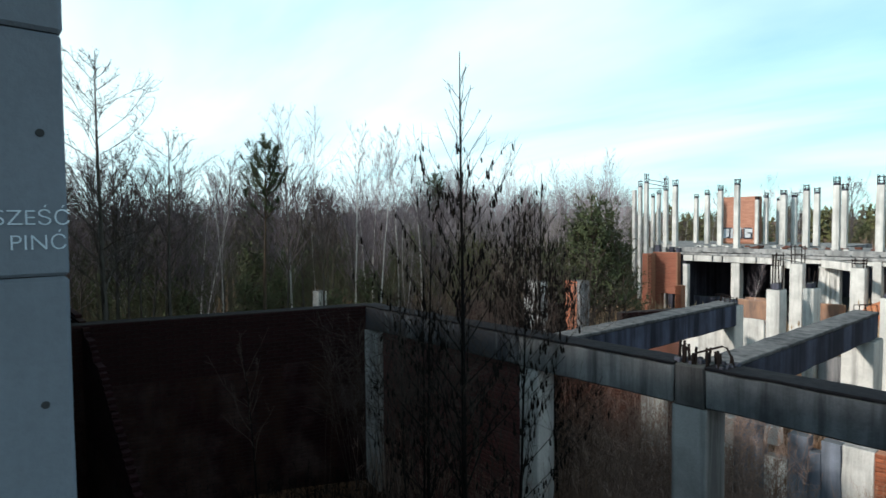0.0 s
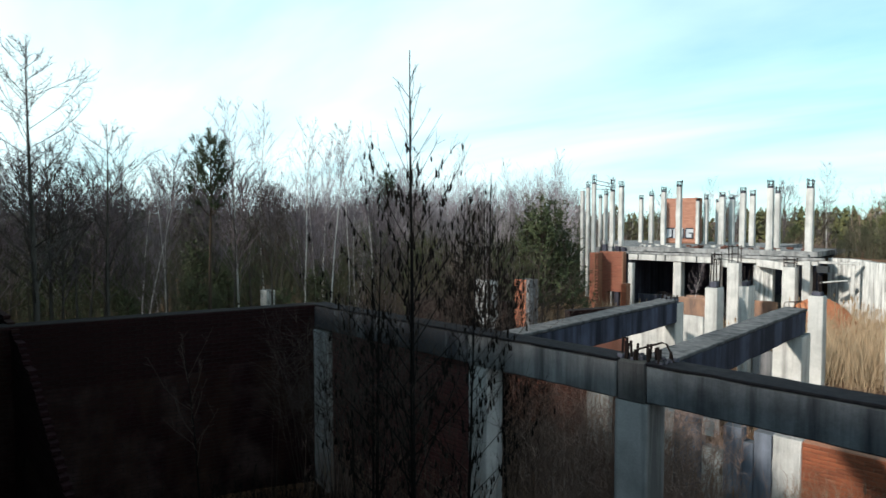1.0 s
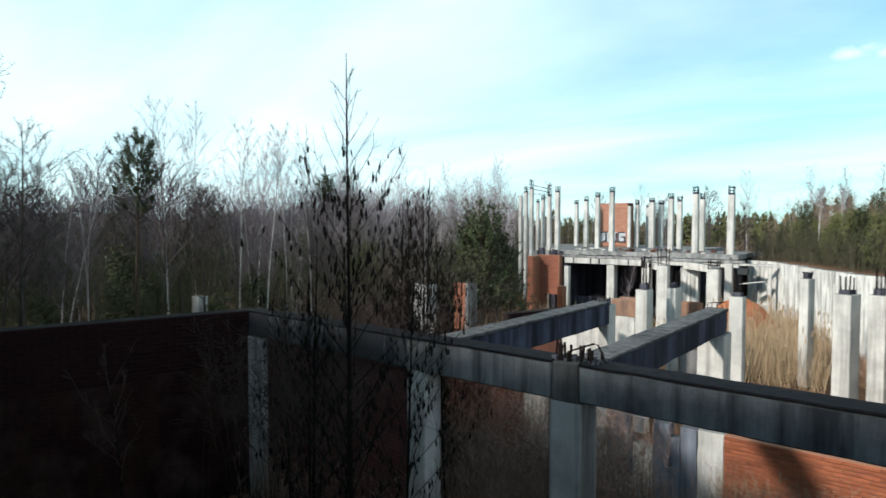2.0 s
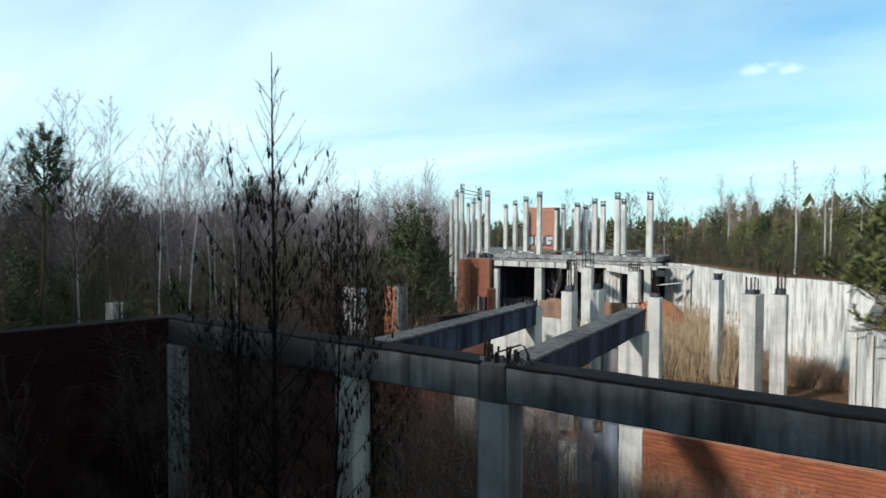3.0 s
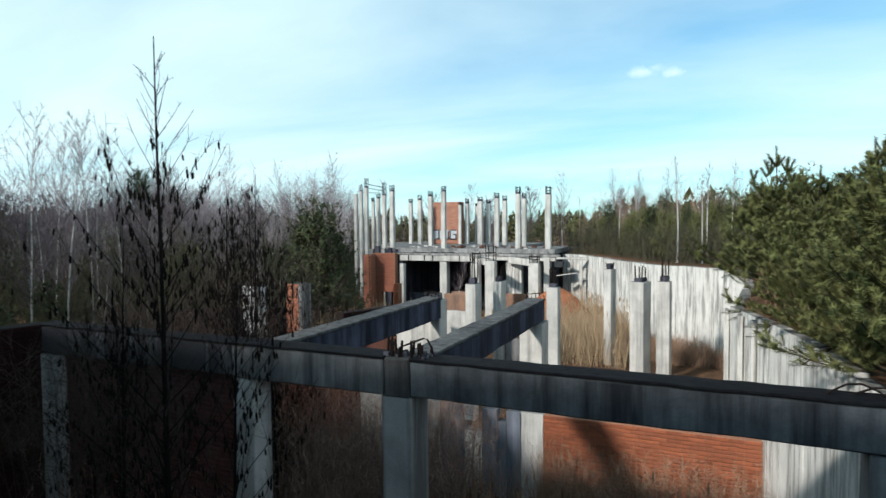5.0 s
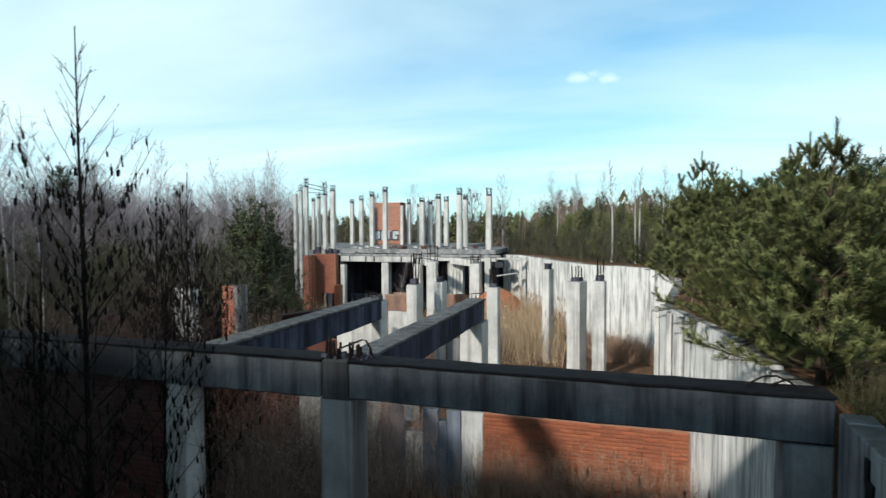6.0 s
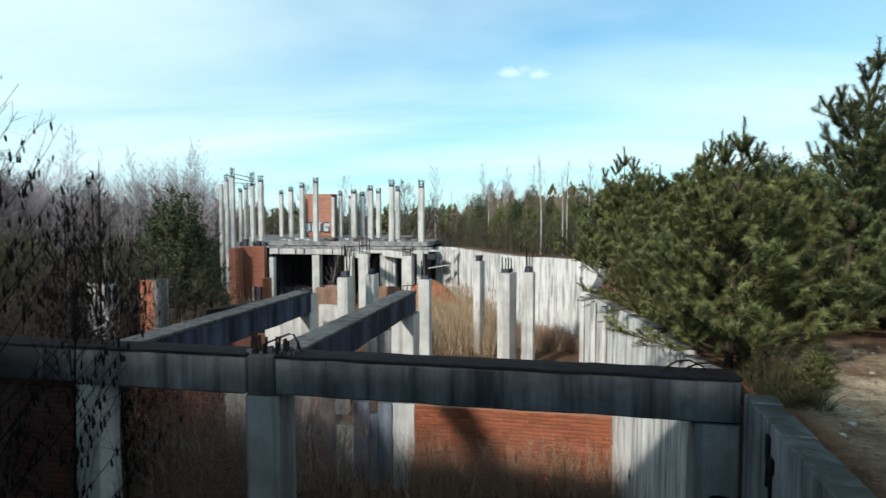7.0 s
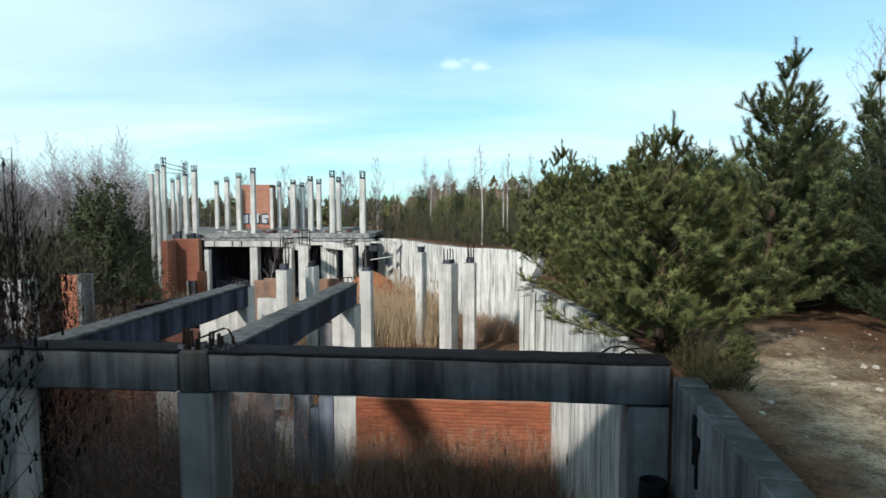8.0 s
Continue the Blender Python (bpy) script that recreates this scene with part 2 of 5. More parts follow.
# Mortar of those walls, darkened to hold the same shade.
MORTAR_DARK = plain("dark_shaded_mortar", (0.022, 0.017, 0.016), (0.012, 0.010, 0.009), 20)
FELT = plain("tar_felt", (0.006, 0.006, 0.008), (0.016, 0.015, 0.016), 9, 0.85, 0.6)
BRICK_PALE = brick_mat("pale_red_brick", (0.50, 0.255, 0.175), (0.29, 0.13, 0.092), 0.2, 0.2)
BRICK_ORANGE = brick_mat("orange_brick", (0.60, 0.235, 0.13), (0.42, 0.14, 0.075), 0.12, 0.2)
SCREED = plain("mossy_screed", (0.125, 0.123, 0.122), (0.035, 0.035, 0.037), 6, 0.95, 0.5)
STEEL = plain("rusty_steel", (0.010, 0.008, 0.008), (0.018, 0.012, 0.010), 40, 0.8)
BARK = plain("grey_bark", (0.08, 0.07, 0.06), (0.04, 0.035, 0.03), 14, 0.95, 0.5, (1, 1, 0.25))
# Near-black bark: shade and backlit contrast of the stems sit in the colour.
BARK_ALDER = plain("alder_bark_shaded", (0.009, 0.0075, 0.007), (0.004, 0.0035, 0.0035), 18, 0.95, 0.5, (1, 1, 0.25))
TWIG = plain("brown_twigs", (0.070, 0.053, 0.045), (0.038, 0.030, 0.026), 6, 0.95, 0.0)
TWIG_LILAC = plain("lilac_twigs", (0.14, 0.112, 0.118), (0.08, 0.064, 0.07), 6, 0.95, 0.0)
SCRUB_DARK = plain("dark_scrub", (0.07, 0.051, 0.045), (0.03, 0.023, 0.021), 6, 0.95, 0.0)
TUFT = plain("dark_tuft", (0.075, 0.075, 0.035), (0.045, 0.035, 0.02), 5, 0.95, 0.0)
SCRUB = plain("olive_scrub", (0.078, 0.072, 0.047), (0.042, 0.040, 0.026), 3, 0.95, 0.0)
TWIG_GREY = plain("grey_twigs", (0.225, 0.185, 0.20), (0.13, 0.107, 0.118), 6, 0.95, 0.0)
# Catkins are near black for the same shade, put into their colour.
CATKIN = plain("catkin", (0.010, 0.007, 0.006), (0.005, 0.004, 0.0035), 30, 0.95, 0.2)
BIRCH = None
PINE_BARK = plain("pine_bark", (0.075, 0.05, 0.035), (0.035, 0.027, 0.021), 16, 0.95, 0.6, (1, 1, 0.3))


def birch_mat():
    m = Mat("birch_bark", 0.8, 0.25)
    c = m.coords((1, 1, 5.0), True)
    marks = m.ramp(m.noise(c, 3.0, 4, 0.7), 0.56, 0.62)
    return m.done(m.mix(marks, (0.46, 0.44, 0.41), (0.06, 0.05, 0.045)))


def needle_mat(name, a, b):
    m = Mat(name, 0.75, 0.15)
    c = m.coords((1, 1, 1), True)
    col = m.mix(m.ramp(m.noise(c, 3.4, 3, 0.6), 0.36, 0.64), a, b)
    col = m.mix(m.math("MULTIPLY", m.island(), 0.4), col, tuple(x * 1.6 for x in a))
    return m.done(col)


BIRCH = birch_mat()
NEEDLE_DEEP = needle_mat("deep_green_needles", (0.036, 0.048, 0.021), (0.018, 0.026, 0.012))
NEEDLE = needle_mat("pine_needles", (0.132, 0.142, 0.050), (0.063, 0.058, 0.023))
NEEDLE_OLIVE = needle_mat("olive_pine_needles", (0.088, 0.084, 0.032), (0.048, 0.050, 0.020))
NEEDLE_MID = needle_mat("mid_pine_needles", (0.100, 0.112, 0.044), (0.046, 0.050, 0.021))
NEEDLE_DARK = needle_mat("dark_pine_needles", (0.056, 0.064, 0.028), (0.030, 0.038, 0.018))
REED = plain("dry_reed", (0.46, 0.345, 0.225), (0.27, 0.19, 0.118), 3, 0.9, 0.0, (1, 1, 1), 0.3)
BRUSH = plain("brown_brush", (0.34, 0.235, 0.19), (0.18, 0.126, 0.105), 5, 0.95, 0.0)
RUST = plain("rusty_render", (0.34, 0.19, 0.12), (0.15, 0.10, 0.08), 4, 0.95, 0.5, (1, 1, 0.3))
WEED = plain("dry_weed", (0.36, 0.235, 0.158), (0.19, 0.125, 0.088), 3, 0.9, 0.0, (1, 1, 1), 0.5)


STALK = plain("brown_stalk", (0.17, 0.102, 0.064), (0.085, 0.053, 0.036), 4, 0.95, 0.0)
STONE = plain("pale_stone", (0.42, 0.38, 0.32), (0.2, 0.17, 0.14), 9, 0.9, 0.4)
TRACK_GRASS = plain("bleached_grass", (0.31, 0.235, 0.145), (0.12, 0.078, 0.047), 2, 0.95, 0.0, (1, 1, 1), 0.5)


def ground_mat():
    m = Mat("sandy_ground", 0.95, 0.15)
    c = m.coords()
    g = m.n.new("ShaderNodeNewGeometry")
    s = m.n.new("ShaderNodeSeparateXYZ")
    m.l.new(g.outputs["Position"], s.inputs[0])
    litter = m.mix(m.ramp(m.noise(c, 3.0, 6, 0.65), 0.35, 0.65), (0.115, 0.058, 0.031), (0.036, 0.025, 0.017))
    litter = m.mix(m.ramp(m.noise(c, 26.0, 4, 0.7), 0.5, 0.62, 0, 0.7), litter, (0.16, 0.085, 0.042))
    sand = m.mix(m.ramp(m.noise(c, 2.6, 6, 0.7), 0.40, 0.60), (0.40, 0.315, 0.215), (0.14, 0.098, 0.064))
    wander = m.math("MULTIPLY", m.ramp(m.noise(c, 0.9, 4), 0.2, 0.8, -0.8, 0.8), 1.0, False)
    across = m.math("ADD", s.outputs[0], wander, False)
    near = m.math("MULTIPLY", m.math("MULTIPLY", m.ramp(s.outputs[0], 3.1, 3.7), m.ramp(across, 5.7, 4.4)), m.ramp(s.outputs[1], 10.2, 8.2))
    track = m.math("MULTIPLY", near, m.ramp(m.noise(c, 1.6, 5, 0.65), 0.30, 0.50))
    sand = m.mix(m.ramp(m.noise(c, 9.0, 5, 0.75), 0.52, 0.62, 0, 0.75), sand, (0.10, 0.07, 0.045))
    sand = m.mix(m.ramp(m.noise(c, 34.0, 3, 0.7), 0.52, 0.66, 0, 0.7), sand, (0.38, 0.33, 0.25))
    sand = m.mix(m.ramp(m.noise(c, 19.0, 3, 0.7), 0.54, 0.66, 0, 0.7), sand, (0.08, 0.06, 0.04))
    col = m.mix(track, litter, sand)
    return m.done(col, m.noise(c, 14, 6, 0.7), 0.8, 0.03)


GROUND = ground_mat()

# ---------------------------------------------------------------- ground
WALL_CURVE = [(-60, 2.75), (7.5, 2.9), (8.4, 2.62), (10.6, 2.25), (11.8, 2.0), (13.9, 1.45), (14.3, 1.8), (20.3, 2.3), (20.9, 1.75), (21.7, 0.5), (22.3, -0.45), (23.5, -1.5),
              (25.6, -2.65), (27.8, -3.9), (29.0, -5.6), (36.0, -5.6), (300, -5.6)]


def wall_x(y):
    return float(np.interp(y, [p[0] for p in WALL_CURVE], [p[1] for p in WALL_CURVE]))


def ramp01(v, a, b):
    t = min(1.0, max(0.0, (v - a) / (b - a)))
    return t * t * (3 - 2 * t)


def land(x, y):
    """Height of the ground at a place."""
    far = math.hypot(x, y)
    w = wall_x(y)
    bump = 0.10 * noise.noise(Vector((x * 0.6, y * 0.6, 0))) + 0.25 * noise.noise(Vector((x * 0.09, y * 0.09, 4)))
    lowland = -3.95 + 0.7 * max(ramp01(y, 12.3, 14.5), ramp01(-x, 10.3, 12.0)) + 0.45 * ramp01(y, 13.5, 18.0) + 0.4 * ramp01(-x, 11.5, 20)
    bank = -0.28 + 0.55 * ramp01(y, 8.0, 17.0) + 0.9 * ramp01(x - w, 3.0, 22.0) * ramp01(far, 6, 16)
    both = 0.3
    if y > 36:
        k = ramp01(y, 36, 60)
        lowland, bank = lowland + (both - lowland) * k * 0.6, bank + (both - bank) * k * 0.4
    h = (lowland + bump) if x < w else (bank + bump * (0.3 + 0.7 * ramp01(x - w, 0.2, 2)))
    return h + 2.4 * ramp01(far, 70, 170)


def build_ground():
    rise = [0.02, 0.25, 0.5, 0.8, 1.2, 1.6, 2.1, 2.7, 3.4, 4.2, 5.2, 6.5, 8, 10, 12.5, 15.5, 19, 24, 30, 38, 48, 62, 85, 120, 180, 300, 600, 1500]
    offs = [-d for d in reversed(rise)] + rise
    ys = sorted(set([-1500, -600, -250, -120, -60, -30, -15] + [round(-8 + 0.5 * i, 2) for i in range(96)] + [42, 45, 49, 54, 60, 68, 80, 100, 130, 170, 250, 600, 1500]))
    g = Geo()
    for y in ys:
        for d in offs:
            x = wall_x(y) + d
            g.v.append((x, y, land(x, y)))
    n = len(offs)
    for j in range(len(ys) - 1):
        for i in range(n - 1):
            k = j * n + i
            g.f.append((k, k + 1, k + n + 1, k + n))
    ob = solid("ground", g.pair(), GROUND, True)
    return tagged(ob, "sandy ground with brown leaf litter and dry grass", "ground", kind="structure")


build_ground()


# ---------------------------------------------------------------- concrete frame of the open court
def rods(parent, cx, cy, z, rng, n=4, spread=0.12, height=0.35, r=0.019):
    for i in range(n):
        a = 2 * math.pi * (i + 0.5) / n
        p = Vector((cx + spread * math.cos(a) + rng.uniform(-0.02, 0.02), cy + spread * math.sin(a), z - 0.05))
        tip = p + Vector((rng.uniform(-0.04, 0.04), rng.uniform(-0.04, 0.04), 0.05 + height * rng.uniform(0.75, 1.1)))
        g = Geo()
        g.tube([p, (p + tip) / 2 + Vector((rng.uniform(-0.012, 0.012), 0, 0)), tip], [r] * 3, 5)
        part("rebar", g.pair(), STEEL, parent, "rusty steel bar")


def column(x0, x1, y0, y1, z0, z1, mat, label, seed, rod=0.0, group="", cap=False, nrod=4, turn=0.0):
    c = thing("concrete_column", label, "column", group, loc=(0, 0, 0))
    rng = random.Random(seed)
    part("shaft", rough_box((x0, y0, z0), (x1, y1, z1), 0.45, 0.008, 0.016, seed), mat, c)
    if cap:
        part("head", rough_box((x0 - 0.03, y0 - 0.025, z1), (x1 + 0.03, y1 + 0.02, z1 + 0.09), 0.3, 0.006, 0.012, seed + 1), mat, c)
    if rod:
        w, d = x1 - x0, y1 - y0
        part("broken_head", rough_box((x0 + w * 0.18, y0 + d * 0.2, z1 - 0.01), (x1 - w * 0.2, y1 - d * 0.15, z1 + 0.10 + 0.12 * rng.random()), 0.08, 0.03, 0.02, seed + 9), CONC_DARK_SHADE, c, "dark broken top")
        rods(c, (x0 + x1) / 2, (y0 + y1) / 2, z1, rng, nrod, min(x1 - x0, y1 - y0) * 0.33, rod)
    if turn:
        c.matrix_world = Matrix.Translation((x0, y0, 0)) @ Matrix.Rotation(radians(turn), 4, "Z") @ Matrix.Translation((-x0, -y0, 0))
    return c


def beam(lo, hi, label, seed, mat=None, felt=True):
    b = thing("concrete_beam", label, "beam", "beams of the open frame")
    part("web", rough_box(lo, (hi[0], hi[1], hi[2] - (0.035 if felt else 0.05)), 0.25, 0.012, 0.02, seed), mat or CONC_BEAM, b)
    if not felt:
        part("screed", rough_box((lo[0] - 0.015, lo[1], hi[2] - 0.048), (hi[0] + 0.015, hi[1], hi[2] + 0.004), 0.16, 0.012, 0.012, seed + 3), SCREED, b, "worn grey screed along the top")
        return b
    part("felt_strip", rough_box((lo[0] - 0.004, lo[1] - 0.005, hi[2] - 0.034), (hi[0] + 0.004, hi[1] + 0.005, hi[2] + 0.002), 0.10, 0.01, 0.005, seed + 3), FELT, b, "black tar felt along the top")
    return b


NEAR_COLS = "columns under the long beam"
column(-3.19, -2.74, 7.12, 7.62, -4.4, -0.52, CONC, "grey concrete column with water streaks under the long beam", 1, group=NEAR_COLS)
column(-5.77, -5.38, 7.12, 7.52, -4.4, -0.52, CONC_LIGHT, "pale grey concrete column behind the catkin branches", 2, group=NEAR_COLS)
column(-10.22, -9.72, 7.05, 7.45, -4.4, -0.52, CONC_LIGHT, "grey concrete corner column at the brick wall", 3, group=NEAR_COLS)
column(2.22, 2.68, 7.12, 7.52, -4.4, -0.52, CONC, "streaked concrete column against the retaining wall", 4, group=NEAR_COLS)
beam((-10.4, 7.08, -0.5), (-5.8, 7.48, 0.0), "flaking black-stained concrete beam beside the brick wall", 11, CONC_FLAKY)
beam((-5.78, 7.1, -0.52), (-3.16, 7.5, 0.0), "weathered grey concrete beam between two columns", 12, CONC_EDGE)
beam((-2.76, 7.1, -0.5), (2.68, 7.5, 0.0), "long dark-streaked concrete beam ending at the retaining wall", 13)
node = thing("beam_joint", "dark stained concrete joint with cut-off steel bars", "beam", "")
part("block", rough_box((-3.155, 7.11, -0.53), (-2.765, 7.5, -0.01), 0.12, 0.016, 0.02, 14), CONC_JOINT, node)
rngn = random.Random(5)
for i in range(16):
    gx, gy = -3.22 + 0.042 * i + rngn.uniform(-0.02, 0.02), 7.16 + rngn.uniform(0, 0.26)
    g = Geo()
    hgt = rngn.uniform(0.13, 0.21) + (0.04 if i < 6 else 0)
    g.tube([Vector((gx, gy, -0.03)), Vector((gx + rngn.uniform(-0.02, 0.02), gy, hgt))], [0.017, 0.017], 6)
    part("rebar", g.pair(), STEEL, node, "short rusty steel bar")
g = Geo()
g.tube([Vector((-2.95, 7.3, 0.12)), Vector((-2.66, 7.32, 0.24)), Vector((-2.6, 7.32, 0.23)), Vector((-2.54, 7.34, 0.1)), Vector((-2.52, 7.34, 0.0))], [0.013] * 5, 5)
part("stirrup", g.pair(), STEEL, node, "bent rusty stirrup")
for k in range(26):
    gx, gy = rngn.uniform(-3.24, -2.56), rngn.uniform(7.14, 7.46)
    e = rngn.uniform(0.02, 0.05)
    part("rubble_crumb", rough_box((gx, gy, -0.02), (gx + e * 1.5, gy + e, e), 1.0, 0.012, 0.006, 700 + k), CONC_DARK_SHADE, node, "dark broken concrete")
beam((-5.38, 7.5, -0.52), (-5.0, 13.2, 0.0), "long concrete beam running back, blue shade in its colour", 15, CONC_SIDE_SHADE, False)
beam((-2.98, 7.53, -0.5), (-2.6, 13.75, 0.0), "long concrete beam with dark mossy top running back", 16, CONC_SIDE_SHADE, False)
column(-5.5, -5.04, 13.2, 13.65, -4.4, -0.1, CONC_PALE, "pale concrete column at the end of a beam", 21, 0.2)
column(-3.08, -2.55, 13.3, 13.9, -4.4, -0.52, CONC_PALE, "broad pale concrete column under a beam end", 22)
rngb = random.Random(8)
for bx, by in ((-5.2, 13.1), (-2.8, 13.65), (-5.45, 7.35)):
    st = thing("steel_stirrups", "bent rusty reinforcement loops sticking out of concrete", "rebar", loc=(0, 0, 0))
    for k in range(3):
        g = Geo()
        x, y = bx + 0.1 * k - 0.1, by + rngb.uniform(-0.06, 0.06)
        h = rngb.uniform(0.08, 0.16)
        g.tube([Vector((x - 0.1, y, -0.05)), Vector((x - 0.09, y, h)), Vector((x + 0.09, y, h * 1.15)), Vector((x + 0.12, y, -0.05))], [0.01] * 4, 5)
        part("loop", g.pair(), STEEL, st)

pipe = thing("drain_pipe", "black round drain pipe standing before a column", "pipe")
g = Geo()
for rr, zz in ((0.155, -4.2), (0.155, -1.31), (0.15, -1.29), (0.13, -1.29), (0.13, -1.9)):
    g.v += [(2.47 + rr * math.cos(6.2832 * i / 20), 6.93 + rr * math.sin(6.2832 * i / 20), zz) for i in range(20)]
for k in range(4):
    g.f += [(20 * k + i, 20 * k + (i + 1) % 20, 20 * k + 20 + (i + 1) % 20, 20 * k + 20 + i) for i in range(20)]
part("barrel", g.pair(), FELT, pipe, smooth=True)

arch = thing("bent_rebar", "bent rusty bars arching over the beam end", "rebar")
for k in range(2):
    x0, y0 = 1.85 + 0.24 * k, 7.3 + 0.08 * k
    pts = [Vector((x0 + 0.68 * u, y0 + 0.05 * u, -0.03 + 0.16 * math.sin(math.pi * min(1.0, u * 1.15)) * (1 - 0.25 * k))) for u in (0, 0.12, 0.3, 0.5, 0.7, 0.87)]
    g = Geo()
    g.tube(pts, [0.012] * len(pts), 5)
    part("bar", g.pair(), STEEL, arch)

MID = "freestanding columns in the court"
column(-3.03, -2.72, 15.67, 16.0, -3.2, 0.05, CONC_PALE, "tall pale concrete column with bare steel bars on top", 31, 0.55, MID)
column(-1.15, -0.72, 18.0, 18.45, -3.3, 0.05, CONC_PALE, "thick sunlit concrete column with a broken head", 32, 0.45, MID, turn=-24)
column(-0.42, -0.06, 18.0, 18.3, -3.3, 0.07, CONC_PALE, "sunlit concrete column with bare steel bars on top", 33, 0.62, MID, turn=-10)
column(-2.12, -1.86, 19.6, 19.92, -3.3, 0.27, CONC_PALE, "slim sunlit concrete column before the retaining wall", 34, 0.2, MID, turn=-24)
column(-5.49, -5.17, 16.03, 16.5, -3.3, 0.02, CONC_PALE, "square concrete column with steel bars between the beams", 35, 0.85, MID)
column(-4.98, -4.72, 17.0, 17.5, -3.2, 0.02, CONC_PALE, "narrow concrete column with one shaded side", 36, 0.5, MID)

for k, (lo, hi, m, lab) in enumerate((
    ((-5.06, 13.7, -3.9), (-4.86, 16.0, -1.3), CONC, "grey concrete cross wall between two columns"),
    ((-4.7, 17.3, -3.3), (-3.9, 17.5, -1.7), CONC, "low grey concrete wall in the court"),
    ((-3.75, 17.35, -3.3), (-3.05, 17.55, -1.9), CONC, "low broken concrete wall in the court"),
    ((-7.2, 15.0, -3.4), (-6.07, 15.2, -0.9), CONC_PALE, "pale broken concrete wall below the beam"),
    ((-8.4, 15.1, -3.4), (-7.23, 15.3, -1.5), BRICK_MID, "low broken brick strip below the beam"),
    ((-7.9, 20.0, -3.2), (-6.95, 20.25, -0.8), RUST, "rust-stained concrete cross wall"),
    ((-7.75, 19.9, -3.2), (-7.0, 19.98, -1.38), CONC_PALE, "pale low slab before the rust-stained wall"),
    ((-6.63, 12.12, -4.3), (-6.07, 12.32, -1.9), CONC_PALE, "pale concrete slab leaning on the brick wall"),
)):
    w = thing("concrete_wall", lab, "wall")
    part("slab", rough_box(lo, hi, 0.35, 0.02, 0.02, 300 + k), m, w)

# ---------------------------------------------------------------- retaining walls
def panel_wall(name, label, pts, z0, z1, mat, width=0.55, thick=0.32, seed=0):
    """A wall cast between upright boards along a bent line; each board's strip is a piece."""
    root = thing(name, label, "wall", kind="structure")
    rng = random.Random(seed)
    dist, line = [0.0], [Vector((x, y, 0)) for x, y in pts]
    for a, b in zip(line, line[1:]):
        dist.append(dist[-1] + (b - a).length)
    n = max(1, int(dist[-1] / width))

    def at(s):
        return Vector((float(np.interp(s, dist, [p.x for p in line])), float(np.interp(s, dist, [p.y for p in line])), 0))

    for i in range(n):
        a, b = at(dist[-1] * i / n), at(dist[-1] * (i + 1) / n)
        d = (b - a).normalized()
        nrm = Vector((d.y, -d.x, 0))
        out = rng.uniform(-0.009, 0.009)
        top_z = (z1(a.y) if callable(z1) else z1) + rng.uniform(-0.012, 0.008)
        lo, hi = (-0.004, 0, z0), ((b - a).length - 0.008, thick, top_z)
        m = Matrix((( d.x, nrm.x, 0, a.x + nrm.x * out), (d.y, nrm.y, 0, a.y + nrm.y * out), (0, 0, 1, 0), (0, 0, 0, 1)))
        bm = rough_box(lo, hi, 0.6, 0.006, 0.012, seed + i)
        bmesh.ops.transform(bm, matrix=m, verts=bm.verts)
        part("wall_panel", bm, mat, root)
    return root


panel_wall("retaining_wall_near", "grey concrete retaining wall with boarding marks", [(2.41, 0.9), (2.705, 7.1)], -4.4, -0.155, CONC_TOP, 0.3, 0.29, 30)
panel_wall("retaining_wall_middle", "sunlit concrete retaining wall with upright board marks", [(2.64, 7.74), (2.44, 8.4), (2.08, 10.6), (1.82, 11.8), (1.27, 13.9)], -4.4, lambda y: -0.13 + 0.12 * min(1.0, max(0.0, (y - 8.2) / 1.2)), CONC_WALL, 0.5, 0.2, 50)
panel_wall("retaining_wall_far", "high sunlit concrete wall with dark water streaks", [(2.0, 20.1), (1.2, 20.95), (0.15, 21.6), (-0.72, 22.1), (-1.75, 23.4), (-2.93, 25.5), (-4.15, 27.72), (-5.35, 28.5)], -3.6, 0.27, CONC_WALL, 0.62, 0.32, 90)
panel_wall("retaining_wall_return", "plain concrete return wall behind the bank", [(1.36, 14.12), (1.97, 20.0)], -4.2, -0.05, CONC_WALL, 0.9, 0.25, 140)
# worn pilaster strips at the end of the middle wall
for k, (x, y, w) in enumerate(((1.21, 13.93, 0.13), (1.42, 13.2, 0.2), (1.6, 12.5, 0.16))):
    part("pilaster", rough_box((x - 0.035, y - w, -4.3), (x + 0.06, y, -0.06), 0.5, 0.01, 0.012, 150 + k), CONC_WALL, bpy.data.objects["retaining_wall_middle"])

MARK = plain("black_paint", (0.006, 0.006, 0.007), (0.014, 0.014, 0.015), 20)
near_wall = bpy.data.objects["retaining_wall_near"]
for k, (y0, y1, z0, z1) in enumerate(((6.12, 6.21, -0.5, -0.27), (6.0, 6.15, -0.58, -0.44), (6.05, 6.11, -0.95, -0.56), (6.16, 6.2, -0.75, -0.48))):
    part("paint_mark", rough_box((2.632, y0, z0), (2.652, y1, z1), 0.06, 0.012, 0.004, 520 + k), MARK, near_wall, "black paint mark")

# plastered wall that goes on from the brick wall across the court
PLASTER = concrete("white_plaster", (0.74, 0.73, 0.70), (0.16, 0.15, 0.14), 0.55, 0.7, 0.4, wide=5.0)
PLASTER_BLUE = concrete("bluish_plaster", (0.21, 0.235, 0.29), (0.07, 0.075, 0.085), 0.6, 0.7, 0.5, wide=4.0)
plaster = thing("wall_plastered", "flaking white and bluish plastered wall across the court", "wall", kind="structure")
